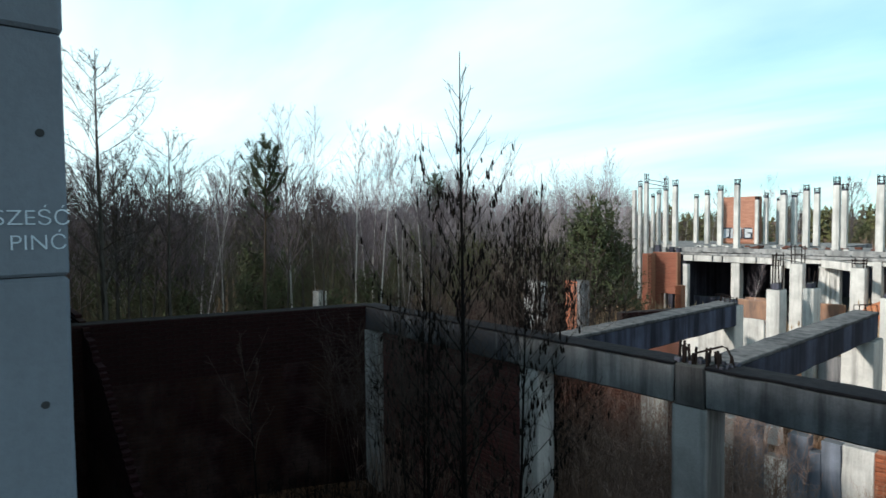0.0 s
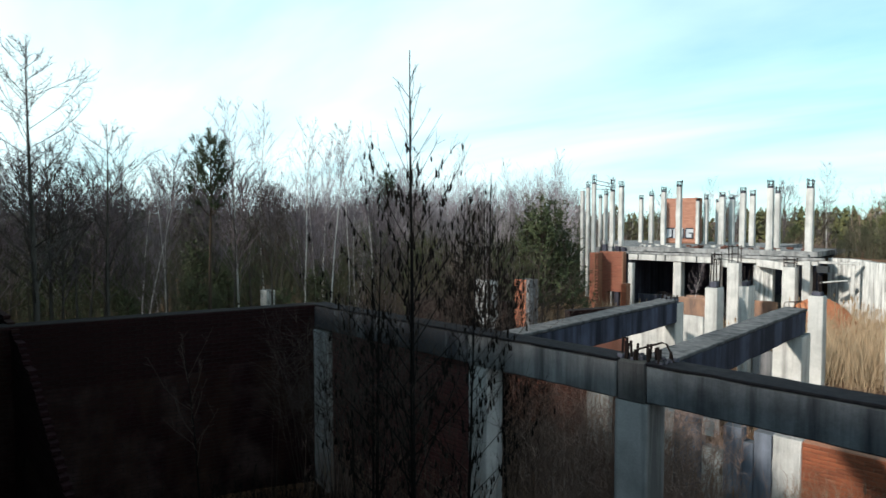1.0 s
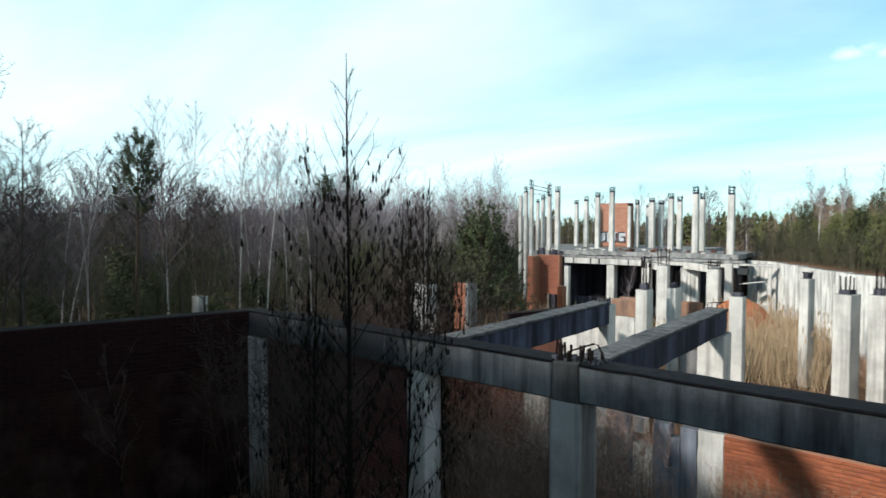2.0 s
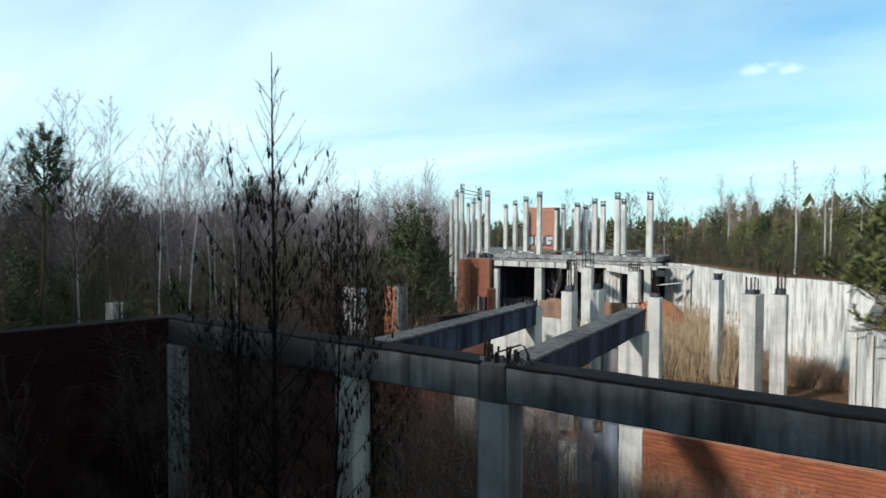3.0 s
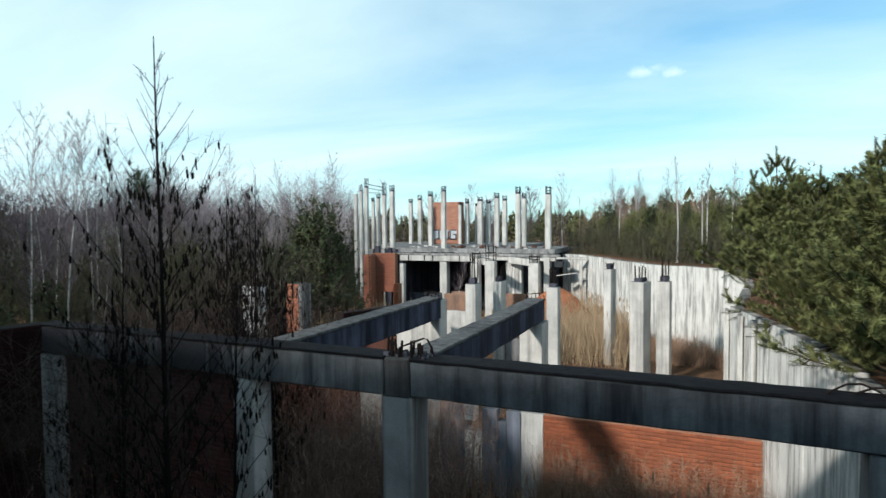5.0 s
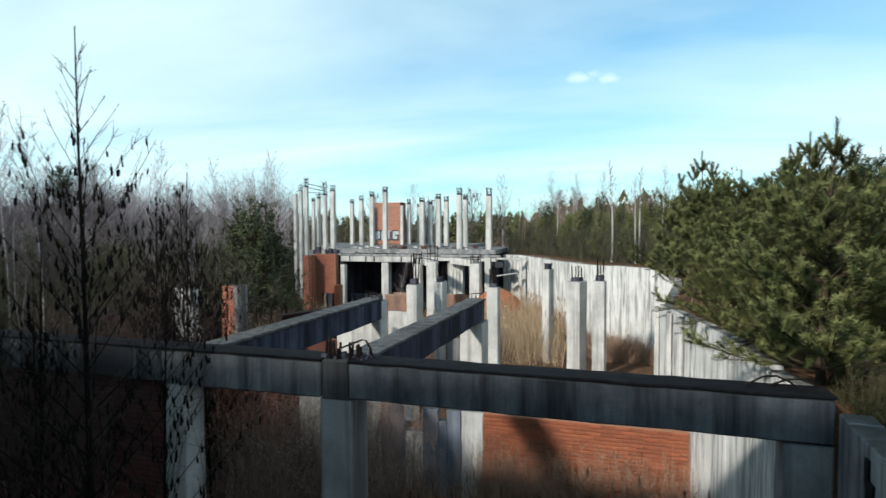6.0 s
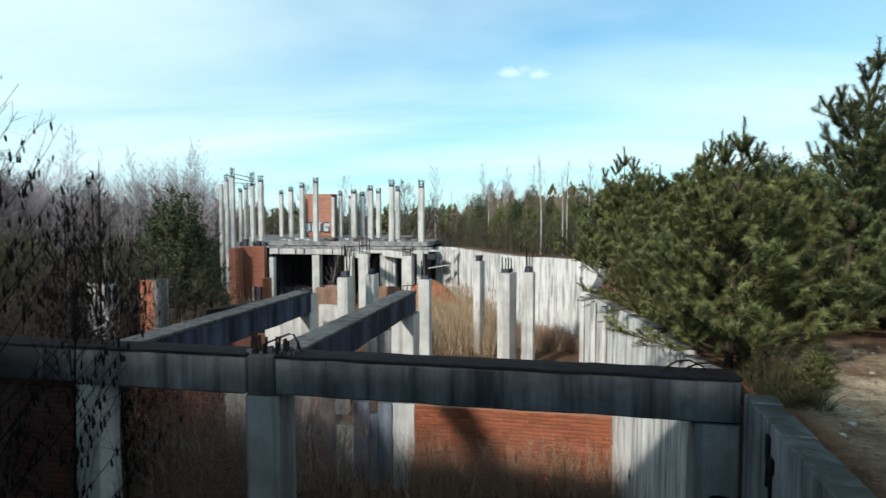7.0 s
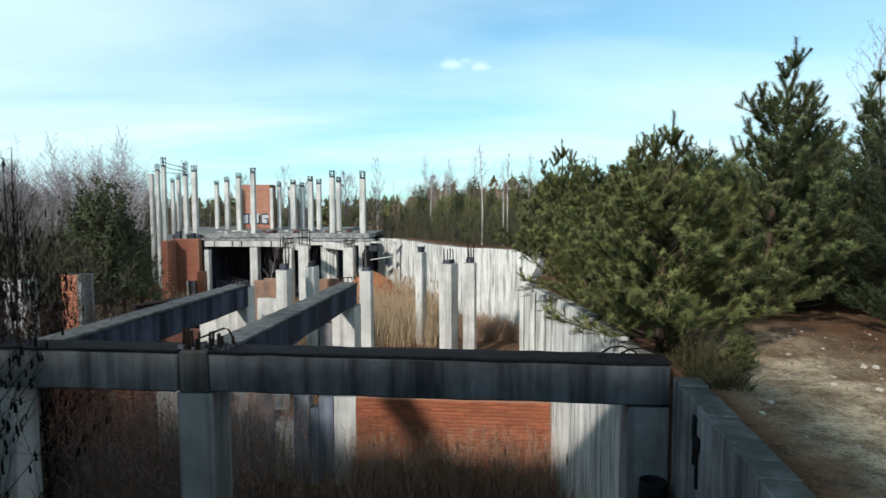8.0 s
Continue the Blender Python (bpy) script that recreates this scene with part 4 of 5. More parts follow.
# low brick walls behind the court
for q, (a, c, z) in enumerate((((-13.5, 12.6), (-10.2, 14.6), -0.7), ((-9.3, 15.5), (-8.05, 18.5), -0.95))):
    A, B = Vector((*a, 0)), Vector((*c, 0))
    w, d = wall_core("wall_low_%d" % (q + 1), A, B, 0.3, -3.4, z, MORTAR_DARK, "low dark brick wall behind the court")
    lay(w, A, d, (B - A).length, z - 1.0, z, BRICK_DARK_SHADE, lambda s, zz: True, 20 + q, 60)

# rubble of red earth under the high wall
def mound(cx, cy, rx, ry, z0, z1, mat, name, label):
    g = Geo()
    n, m = 28, 9
    for j in range(m + 1):
        for i in range(n):
            a, r = 2 * math.pi * i / n, j / m
            x, y = cx + rx * r * math.cos(a), cy + ry * r * math.sin(a)
            z = z0 + (z1 - z0) * (1 - r * r) + 0.14 * noise.noise(Vector((x * 2.3, y * 2.3, 1))) * (1 - r * 0.6)
            g.v.append((x, y, z))
    for j in range(m):
        for i in range(n):
            k = (i + 1) % n
            g.f.append((j * n + i, j * n + k, (j + 1) * n + k, (j + 1) * n + i))
    return tagged(solid(name, g.pair(), mat, True), label, "rubble")


mound(-4.9, 25.2, 1.9, 1.5, -2.9, -1.05, plain("red_rubble", (0.36, 0.13, 0.06), (0.22, 0.09, 0.05), 8, 0.95, 0.8), "rubble_heap", "heap of red brick rubble against the high wall")


# ---------------------------------------------------------------- trees
def bend(p, d, length, n, rng, wob=0.12, lift=0.0):
    pts = [p.copy()]
    for i in range(n):
        d = (d + Vector((rng.uniform(-wob, wob), rng.uniform(-wob, wob), rng.uniform(-wob, wob) + lift))).normalized()
        pts.append(pts[-1] + d * (length / n))
    return pts


def taper(r0, r1, n):
    return [r0 + (r1 - r0) * i / (n - 1) for i in range(n)]


def bare_tree(name, label, seed, h, r, trunk_mat, twig_mat, nb=34, reach=0.26, start=0.28, rise=0.9, lean=0.0, fine=3, catkins=0, sub=5, tw=0.003, wob=0.035, dome=True):
    """A leafless tree: a tapered trunk, limbs and their twigs; catkins hang from the twigs of an alder."""
    rng = random.Random(seed)
    t = thing(name, label, "tree")
    trunk = Geo()
    axis = bend(Vector((0, 0, -0.15)), Vector((lean, lean * 0.4, 1)), h, 12, rng, wob, 0.02)
    trunk.tube(axis, taper(r, max(r * 0.08, tw), 13), 7)
    part("trunk", trunk.pair(), trunk_mat, t, smooth=True)
    limbs, kats = Geo(), Geo()

    def hang(p):
        ln = rng.uniform(0.06, 0.12)
        a = Vector((rng.uniform(-0.006, 0.006), rng.uniform(-0.006, 0.006), -0.012))
        kats.tube([p, p + a + Vector((0, 0, -ln * 0.3)), p + a + Vector((0, 0, -ln))], [0.004, 0.013, 0.007], 4)

    for i in range(nb):
        u = start + (0.97 - start) * (i + rng.random()) / nb
        k = u * 12
        j = min(int(k), 11)
        p = axis[j].lerp(axis[j + 1], k - j)
        az = i * 2.4 + rng.uniform(-0.5, 0.5)
        slope = rise * rng.uniform(0.6, 1.3)
        d = Vector((math.cos(az), math.sin(az), slope)).normalized()
        v = (u - start) / (1 - start)
        form = max(0.22, 1 - ((v - 0.3) / 0.78) ** 2) if dome else (1.08 - u) ** 0.7
        ln = h * reach * form * rng.uniform(0.6, 1.15)
        pts = bend(p, d, ln, 4, rng, 0.16 if dome else 0.07, 0.05)
        rb = max(0.004, r * (1 - u) * 0.38)
        limbs.tube(pts, taper(max(rb, tw * 1.6), tw, 5), 3, False)
        for q in range(sub):
            w = rng.uniform(0.25, 0.98) * 4
            c = min(int(w), 3)
            p2 = pts[c].lerp(pts[c + 1], w - c)
            d2 = (pts[c + 1] - pts[c]).normalized() + Vector((rng.uniform(-0.9, 0.9), rng.uniform(-0.9, 0.9), rng.uniform(-0.2, 0.8)))
            l2 = ln * rng.uniform(0.18, 0.42)
            pt2 = bend(p2, d2.normalized(), l2, 3, rng, 0.2, 0.05)
            if dome:
                limbs.tube([pt2[0], pt2[3]], [max(tw, rb * 0.35), tw * 0.7], 3, False)
            else:
                limbs.tube(pt2, taper(max(tw, rb * 0.4), tw * 0.7, 4), 3, False)
            for z in range(fine):
                b = rng.randrange(1, 4)
                d3 = Vector((rng.uniform(-1, 1), rng.uniform(-1, 1), rng.uniform(-0.2, 1.1))).normalized()
                e = pt2[b] + d3 * l2 * rng.uniform(0.25, 0.5)
                sliver(limbs, pt2[b], e, tw, rng)
                if catkins and u < 0.84 and rng.random() < catkins * (1.15 - u):
                    for _ in range(rng.randrange(1, 5)):
                        hang(pt2[b].lerp(e, rng.uniform(0.1, 1.0)))
    part("crown", limbs.pair(), twig_mat, t)
    if kats.v:
        part("catkin_cluster", kats.pair(), CATKIN, t, "dark hanging catkins", True)["kind"] = "stuff"
    return t


def needle_shoot(g, p, d, ln, rng, count=40, needle=0.06, width=0.004):
    """A bottle-brush shoot: needles set all round an axis, sloping forward, each a slim blade."""
    a = d.orthogonal().normalized()
    b = d.cross(a)
    for i in range(count):
        s = (i + rng.random()) / count
        w = i * 2.4 + rng.uniform(-0.4, 0.4)
        out = (a * math.cos(w) + b * math.sin(w)) * rng.uniform(0.65, 1.05) + d * 0.5
        q = p + d * ln * s
        tip = q + out.normalized() * needle * rng.uniform(0.75, 1.2)
        side = out.cross(d).normalized() * width
        k = len(g.v)
        g.v += [tuple(q - side), tuple(q + side), tuple(tip)]
        g.f.append((k, k + 1, k + 2))


def pine(name, label, seed, h, spread, r, mat, whorls=9, per=6, start=0.06, density=1.0, needle=0.06, width=0.004, count=40, shape=0.5, sticks=True, leaders=5, shoot=0.26, last=0.86):
    """A young pine: whorls of limbs that curve upward, bottle-brush shoots at their ends, and a candelabrum of leaders on top."""
    rng = random.Random(seed)
    t = thing(name, label, "tree")
    trunk, limbs, green = Geo(), Geo(), Geo()
    axis = bend(Vector((0, 0, -0.15)), Vector((0, 0, 1)), h * 0.9, 10, rng, 0.03, 0.02)
    trunk.tube(axis, taper(r, r * 0.16, 11), 7)

    def brush(p, d, ln, n=count):
        e = p + d * ln
        if sticks:
            sliver(limbs, p, e, 0.006, rng)
        needle_shoot(green, p.lerp(e, 0.12), d, ln * 0.9, rng, n, needle, width)

    for wv in range(whorls):
        u = start + (last - start) * wv / (whorls - 1)
        k = u * 10
        j = min(int(k), 9)
        p = axis[j].lerp(axis[j + 1], k - j)
        full = min(1.0, (u + 0.24) / 0.36)
        reach = spread * full * (1 - u * 0.94) ** shape
        for i in range(per):
            az = 6.283 * i / per + wv * 0.9 + rng.uniform(-0.4, 0.4)
            ln = reach * rng.uniform(0.55, 1.2)
            d = Vector((math.cos(az), math.sin(az), -0.08 + 0.9 * u + rng.uniform(-0.15, 0.15))).normalized()
            pts = bend(p, d, ln, 5, rng, 0.12, 0.12)
            limbs.tube(pts if sticks else [pts[0], pts[3], pts[5]], taper(max(0.008, r * 0.34 * (1 - u)), 0.005, 6 if sticks else 3), 4 if sticks else 3, False)
            n = max(2, int(ln * 8.5 * density))
            for q in range(n):
                w = (0.2 + 0.8 * (q + rng.random()) / n) * 5
                c = min(int(w), 4)
                p2 = pts[c].lerp(pts[c + 1], w - c)
                ax = (pts[c + 1] - pts[c]).normalized()
                side = ax.cross(Vector((0, 0, 1))).normalized() * rng.choice((-1, 1)) * rng.uniform(0.3, 1.0)
                d2 = (ax * 0.75 + side + Vector((0, 0, rng.uniform(-0.1, 0.55)))).normalized()
                l2 = shoot * rng.uniform(0.7, 1.35)
                brush(p2, d2, l2)
                tip = p2 + d2 * l2
                # each shoot ends in a small fan of younger ones
                for m in range(2):
                    d3 = (d2 * 0.8 + Vector((rng.uniform(-0.6, 0.6), rng.uniform(-0.6, 0.6), rng.uniform(0.1, 0.8)))).normalized()
                    brush(tip, d3, l2 * rng.uniform(0.4, 0.7), count * 2 // 3)
            d4 = ((pts[-1] - pts[-2]).normalized() + Vector((0, 0, 0.45))).normalized()
            brush(pts[-1], d4, shoot * rng.uniform(0.8, 1.2))
    def candle(p, d, ln):
        """A long upright shoot, set densely with short needles."""
        sliver(limbs, p, p + d * ln, 0.008, rng)
        needle_shoot(green, p, d, ln, rng, count * 2 if sticks else count, needle * 0.95, width * 1.3)

    def fan(p, n, ln, tilt):
        w0 = rng.uniform(0, 6.283)
        for i in range(n):
            w = w0 + 6.283 * i / n + rng.uniform(-0.3, 0.3)
            candle(p, Vector((tilt * math.cos(w), tilt * math.sin(w), 1)).normalized(), ln * rng.uniform(0.7, 1.1))

    lead = min(h * 0.115, 0.38)
    candle(axis[-1], Vector((rng.uniform(-0.05, 0.05), 0, 1)).normalized(), lead * 1.2)
    fan(axis[-1], leaders, lead * 0.85, 0.75)
    for ring, (lev, out, rise, ln) in enumerate(((0.83, 0.9, 1.15, 1.45), (0.73, 1.0, 0.9, 1.9))):
        p = axis[int(lev * 10)].lerp(axis[int(lev * 10) + 1], lev * 10 - int(lev * 10))
        heads = 2 if ring == 0 else leaders
        for i in range(heads):
            az = i * 6.283 / heads + ring * 0.63 + rng.uniform(-0.3, 0.3)
            d = Vector((out * math.cos(az), out * math.sin(az), rise)).normalized()
            k = lead * ln * rng.uniform(0.7, 1.15)
            pts = bend(p, d, k, 3, rng, 0.08, 0.08)
            limbs.tube(pts, taper(max(0.008, r * 0.22), 0.006, 4), 4, False)
            for q in range(1 + 2 * ring):
                m = pts[1].lerp(pts[2], rng.random())
                brush(m, (d + Vector((rng.uniform(-0.8, 0.8), rng.uniform(-0.8, 0.8), 0.2))).normalized(), lead * rng.uniform(0.35, 0.6))
            fan(pts[-1], 4 - 2 * ring, lead * (0.9 - 0.25 * ring), 0.5)
    part("trunk", trunk.pair(), PINE_BARK, t, smooth=True)
    tagged(part("branchwork", limbs.pair(), PINE_BARK, t), kind="stuff")
    part("foliage", green.pair(), mat, t)
    return t


def catkin_alder(label, seed, h, r, nb, reach, catkins, start=0.16, tw=0.0035, lean=0.0, high=0.0):
    """A slim alder: a straight stem, long straight limbs set at a steep slant, and hanging catkins."""
    rng = random.Random(seed)
    t = thing("alder_tree", label, "tree")
    trunk, limbs = Geo(), Geo()
    axis = bend(Vector((0, 0, -0.15)), Vector((lean, lean * 0.5, 1)), h, 12, rng, 0.008, 0.02)
    trunk.tube(axis, taper(r, 0.006, 13), 7)
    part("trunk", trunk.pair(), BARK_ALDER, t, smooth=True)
    spots = []
    for i in range(nb):
        u = start + (0.96 - start) * (i + rng.random()) / nb
        j = min(int(u * 12), 11)
        p = axis[j].lerp(axis[j + 1], u * 12 - j)
        az = i * 2.4 + rng.uniform(-0.5, 0.5)
        d = Vector((math.cos(az), math.sin(az), rng.uniform(0.8, 1.3) + 0.5 * u)).normalized()
        ln = min(reach, h * 0.56 * (1.0 - u) + 0.04) * rng.uniform(0.65, 1.12)
        pts = bend(p, d, ln, 5, rng, 0.06, 0.02)
        limbs.tube(pts, taper(max(0.0045, r * 0.3 * (1.05 - u)), tw * 0.8, 6), 4, False)
        for q in range(rng.randrange(3, 7)):
            w = rng.uniform(1.0, 4.9)
            c = min(int(w), 4)
            p2 = pts[c].lerp(pts[c + 1], w - c)
            d2 = ((pts[c + 1] - pts[c]).normalized() + Vector((rng.uniform(-0.8, 0.8), rng.uniform(-0.8, 0.8), rng.uniform(-0.1, 0.7)))).normalized()
            pt2 = bend(p2, d2, ln * rng.uniform(0.12, 0.34), 3, rng, 0.14, 0.03)
            limbs.tube(pt2, taper(tw * 1.25, tw * 0.7, 4), 3, False)
            spots += [(q.z / h, q) for q in (p2, pt2[1], pt2[3]) if q.z < h * rng.uniform(0.73, 0.855)]
            e = pt2[2] + Vector((rng.uniform(-1, 1), rng.uniform(-1, 1), rng.uniform(0, 1))).normalized() * ln * 0.12
            sliver(limbs, pt2[2], e, tw * 0.8, rng)
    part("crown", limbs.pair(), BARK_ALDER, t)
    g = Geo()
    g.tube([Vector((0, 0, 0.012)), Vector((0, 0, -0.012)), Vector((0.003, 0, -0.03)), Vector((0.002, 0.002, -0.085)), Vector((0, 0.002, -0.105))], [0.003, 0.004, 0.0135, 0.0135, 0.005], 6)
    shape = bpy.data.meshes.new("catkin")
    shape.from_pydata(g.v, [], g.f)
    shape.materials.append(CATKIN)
    spots = [q for q in spots if q[0] > high or rng.random() < 0.45]
    rest = Geo()
    for i, (u, p) in enumerate(rng.sample(spots, min(catkins, len(spots)))):
        at = p + Vector((rng.uniform(-0.01, 0.01), rng.uniform(-0.01, 0.01), -0.008))
        turn = Euler((rng.uniform(-0.15, 0.15), rng.uniform(-0.15, 0.15), rng.uniform(0, 6)))
        k = rng.uniform(0.7, 1.1)
        size = Vector((k, k, k * rng.uniform(0.9, 1.15)))
        if i < 290:
            ob = new("catkin", shape)
            ob.parent, ob.location, ob.rotation_euler, ob.scale = t, at, turn, size
        else:
            m, n = Matrix.LocRotScale(at, turn, size), len(rest.v)
            rest.v += [tuple(m @ Vector(v)) for v in g.v]
            rest.f += [tuple(n + j for j in f) for f in g.f]
    if rest.f:
        tagged(part("catkin_rest", rest.pair(), CATKIN, t), kind="stuff")
    return t


def stand(t, x, y, turn=0.0, s=1.0, dz=0.0, tilt=0.0):
    t.matrix_world = Matrix.Translation((x, y, land(x, y) + dz)) @ Euler((tilt, tilt * 0.6, turn)).to_matrix().to_4x4() @ Matrix.Scale(s, 4)
    return t


def stand_copy(t, x, y, turn, s, tilt=0.0, label=""):
    m = Matrix.Translation((x, y, land(x, y))) @ Euler((tilt, tilt * 0.6, turn)).to_matrix().to_4x4()
    c = copy_thing(t, m)
    c.scale = (s, s, s)
    if label:
        c["label"] = label
    return c


# the alders in the court
stand(catkin_alder("slim leafless alder hung with dark catkins", 3, 8.15, 0.052, 54, 2.0, 640, 0.22, 0.0028, 0.0, 0.5), -5.2, 5.42, 0.3)
stand(catkin_alder("low leafless alder stem full of catkins", 4, 5.7, 0.034, 36, 1.5, 150, 0.25, 0.003, 0.02), -6.0, 5.4, 1.0)
stand(catkin_alder("dark side stem of the catkin alder", 9, 5.2, 0.032, 36, 1.4, 150, 0.25, 0.003, -0.02), -4.75, 5.95, 3.0)
stand(catkin_alder("thin leaning alder with catkins behind the beam", 6, 5.9, 0.032, 42, 1.4, 300, 0.25, 0.003, 0.03), -6.15, 8.6, 4.0)
thick_alder = stand(catkin_alder("bushy leafless alder crowded with dark catkins", 14, 6.8, 0.036, 48, 1.6, 380, 0.25, 0.003, 0.02), -6.45, 8.3, 1.0)
stand(catkin_alder("leafless alder bush behind the brick infill", 15, 6.5, 0.034, 46, 1.6, 330, 0.25, 0.003, -0.03), -7.35, 8.6, 2.0)
stand(catkin_alder("low leafless alder bush at the brick wall", 16, 5.3, 0.03, 32, 1.4, 80, 0.25, 0.003, -0.03), -8.5, 9.6, 2.0)
stand(catkin_alder("low dark alder shoots before the flaking beam", 17, 4.8, 0.028, 34, 1.5, 110, 0.3, 0.003, 0.02), -6.7, 5.9, 1.6)
stand(catkin_alder("dark twiggy alder before the brick infill", 18, 4.6, 0.028, 32, 1.4, 90, 0.3, 0.003, -0.02), -7.7, 6.3, 0.4)
stand_copy(thick_alder, -6.85, 8.9, 3.4, 0.97)
stand_copy(thick_alder, -7.6, 9.2, 5.0, 0.95)
stand(bare_tree("sapling", "thin leafless sapling before the brick wall", 7, 4.3, 0.024, BARK_ALDER, TWIG, 14, 0.2, 0.6, 1.5, 0, 2, 0, 3), -7.0, 3.4)

# tree kinds of the wood
WOOD = "leafless trees of the wood"
kinds = [
    bare_tree("birch_tree", "young birch with a white trunk and bare twigs", 21, 8.5, 0.04, BIRCH, TWIG_GREY, 40, 0.20, 0.30, 1.7, 0.03, 4, 0, 6, 0.0045),
    bare_tree("birch_tree", "slender leaning birch with a white trunk", 22, 7.2, 0.038, BIRCH, TWIG_GREY, 36, 0.22, 0.28, 1.6, 0.10, 4, 0, 6, 0.0045),
    bare_tree("aspen_tree", "leafless grey-barked tree with fine twigs", 23, 7.0, 0.055, BARK, TWIG, 40, 0.27, 0.45, 1.5, 0.02, 4, 0, 6, 0.006),
    bare_tree("aspen_tree", "leafless thin tree with brown twigs", 24, 6.2, 0.045, BARK, TWIG_LILAC, 40, 0.28, 0.46, 1.5, -0.03, 4, 0, 6, 0.006),
    bare_tree("aspen_tree", "leafless bushy tree with brown twigs", 25, 5.4, 0.045, BARK, TWIG_LILAC, 42, 0.30, 0.42, 1.4, 0.0, 4, 0, 6, 0.006),
    bare_tree("birch_tree", "tall thin birch with a whitish trunk", 26, 9.5, 0.043, BIRCH, TWIG_GREY, 40, 0.17, 0.36, 1.8, -0.04, 4, 0, 6, 0.0045),
]
HEIGHTS = (8.5, 7.2, 7.0, 6.2, 5.4, 9.5)
for i, t in enumerate(kinds):
    t["group"] = WOOD
    stand(t, -20.0 - 1.7 * i, 15.0 + 3.2 * i, i * 1.3)
big = bare_tree("broad_tree", "tall leafless tree with a wide twiggy crown", 30, 9.0, 0.09, BARK, BARK, 40, 0.22, 0.36, 0.75, 0.0, 7, 0, 8, 0.005)
stand(big, -14.9, 3.0)
stand_copy(big, -17.4, 5.0, 2.0, 0.84)
stand_copy(big, -19.4, 4.1, 4.0, 0.8)
stand_copy(kinds[0], -17.35, 8.75, 0.5, 1.02)
stand_copy(kinds[0], -16.4, 10.7, 3.5, 0.97)
stand_copy(kinds[5], -16.0, 11.35, 1.5, 0.86)
stand_copy(kinds[1], -15.6, 11.9, 1.5, 0.55)
stand_copy(kinds[5], -24.5, 13.5, 0.5, 1.05)
stand_copy(kinds[1], -18.6, 6.2, 0.9, 0.8)
stand_copy(kinds[0], -19.5, 13.4, 2.9, 0.95)
stand_copy(kinds[5], -18.6, 15.2, 4.2, 0.86)
rngw = random.Random(77)
placed = 0
for i in range(600):
    if placed >= 190:
        break
    az = radians(rngw.uniform(2, 96))
    far = 19 + 34 * rngw.random() ** 0.85
    x, y = 0.6 - far * math.sin(az), 0.3 + far * math.cos(az)
    if -18.5 < x < 3 and 12 < y < 41 and not (x < -13.5 and y < 24):
        continue
    if x > -15 and y < 12:
        continue
    if abs(math.degrees(az) - 90) < 3 and far < 24:
        continue
    k = rngw.choice((0, 0, 1, 1, 2, 2, 3, 3, 3, 4, 4, 5))
    # bushy trees end just over the eye's height, thin birches stand out
    rise = rngw.uniform(1.8, 5.2) if k in (0, 1, 5) else rngw.uniform(0.6, 3.9)
    s = (1.73 + far * math.tan(radians(rise)) - land(x, y)) / HEIGHTS[k]
    stand_copy(kinds[k], x, y, rngw.uniform(0, 6.28), min(1.25, max(0.5, s)), rngw.uniform(-0.06, 0.06))
    placed += 1


# taller twiggy trees crowd the western edge of the wood
for i in range(30):
    az = radians(rngw.uniform(60, 96))
    far = rngw.uniform(18, 30)
    x, y = 0.6 - far * math.sin(az), 0.3 + far * math.cos(az)
    k = rngw.choice((2, 2, 3, 4))
    s = (1.73 + far * math.tan(radians(rngw.uniform(2.5, 6.5))) - land(x, y)) / HEIGHTS[k]
    stand_copy(kinds[k], x, y, rngw.uniform(0, 6.28), min(1.3, s), rngw.uniform(-0.04, 0.04))


def wood_place(rng):
    while True:
        az = radians(rng.uniform(-4, 99))
        far = rng.uniform(18, 48)
        x, y = 0.6 - far * math.sin(az), 0.3 + far * math.cos(az)
        if -18.0 < x < 3 and 12 < y < 42 and not (x < -13.2 and y < 24):
            continue
        if x > -14.5 and y < 12:
            continue
        return x, y


# pines
PINES = "pines on the bank"
near_pine = pine("pine_tree", "bushy green young pine at the retaining wall", 41, 3.25, 1.72, 0.06, NEEDLE, 9, 7, 0.13, 1.0, 0.08, 0.0078, 44, 0.8, True, 5, 0.23, 0.70)
stand(near_pine, 2.88, 8.4, 0.4)
tall_pine = pine("pine_tree", "taller green pine with upright light shoots", 42, 4.5, 1.5, 0.07, NEEDLE_MID, 10, 7, 0.10, 0.95, 0.085, 0.0078, 42, 0.85, True, 6, 0.24, 0.8)
stand(tall_pine, 4.95, 10.2, 1.2)
dark_pine = pine("pine_tree", "dense dark green pine on the bank", 43, 4.2, 1.6, 0.07, NEEDLE_DEEP, 10, 7, 0.05, 0.8, 0.09, 0.0092, 19, 0.6, True, 5, 0.3)
stand(dark_pine, 7.0, 9.5, 0.0, 0.92)
far_pine = pine("pine_tree", "far green pine on the slope", 44, 5.2, 1.6, 0.08, NEEDLE, 9, 6, 0.08, 0.42, 0.17, 0.028, 6, 0.75, False, 4, 0.5)
stand(far_pine, 3.0, 18.5, 0.5, 0.62)
far_dark = pine("pine_tree", "dark slender pine among bare trees", 45, 6.2, 1.3, 0.09, NEEDLE_DARK, 10, 6, 0.22, 0.42, 0.17, 0.036, 6, 0.7, False, 4, 0.5)
stand(far_dark, -23.0, 10.4, 0.5, 1.0)
lone_pine = pine("pine_tree", "lone pine with a bare trunk and a high tuft", 46, 7.9, 0.9, 0.07, NEEDLE_DEEP, 5, 6, 0.80, 0.6, 0.12, 0.012, 20, 0.35, True, 4, 0.34, 0.94)
stand(lone_pine, -15.0, 6.8, 0.5)
stand_copy(lone_pine, -20.5, 17.5, 2.0, 0.9)
stand_copy(lone_pine, -17.5, 1.6, 4.0, 0.95)
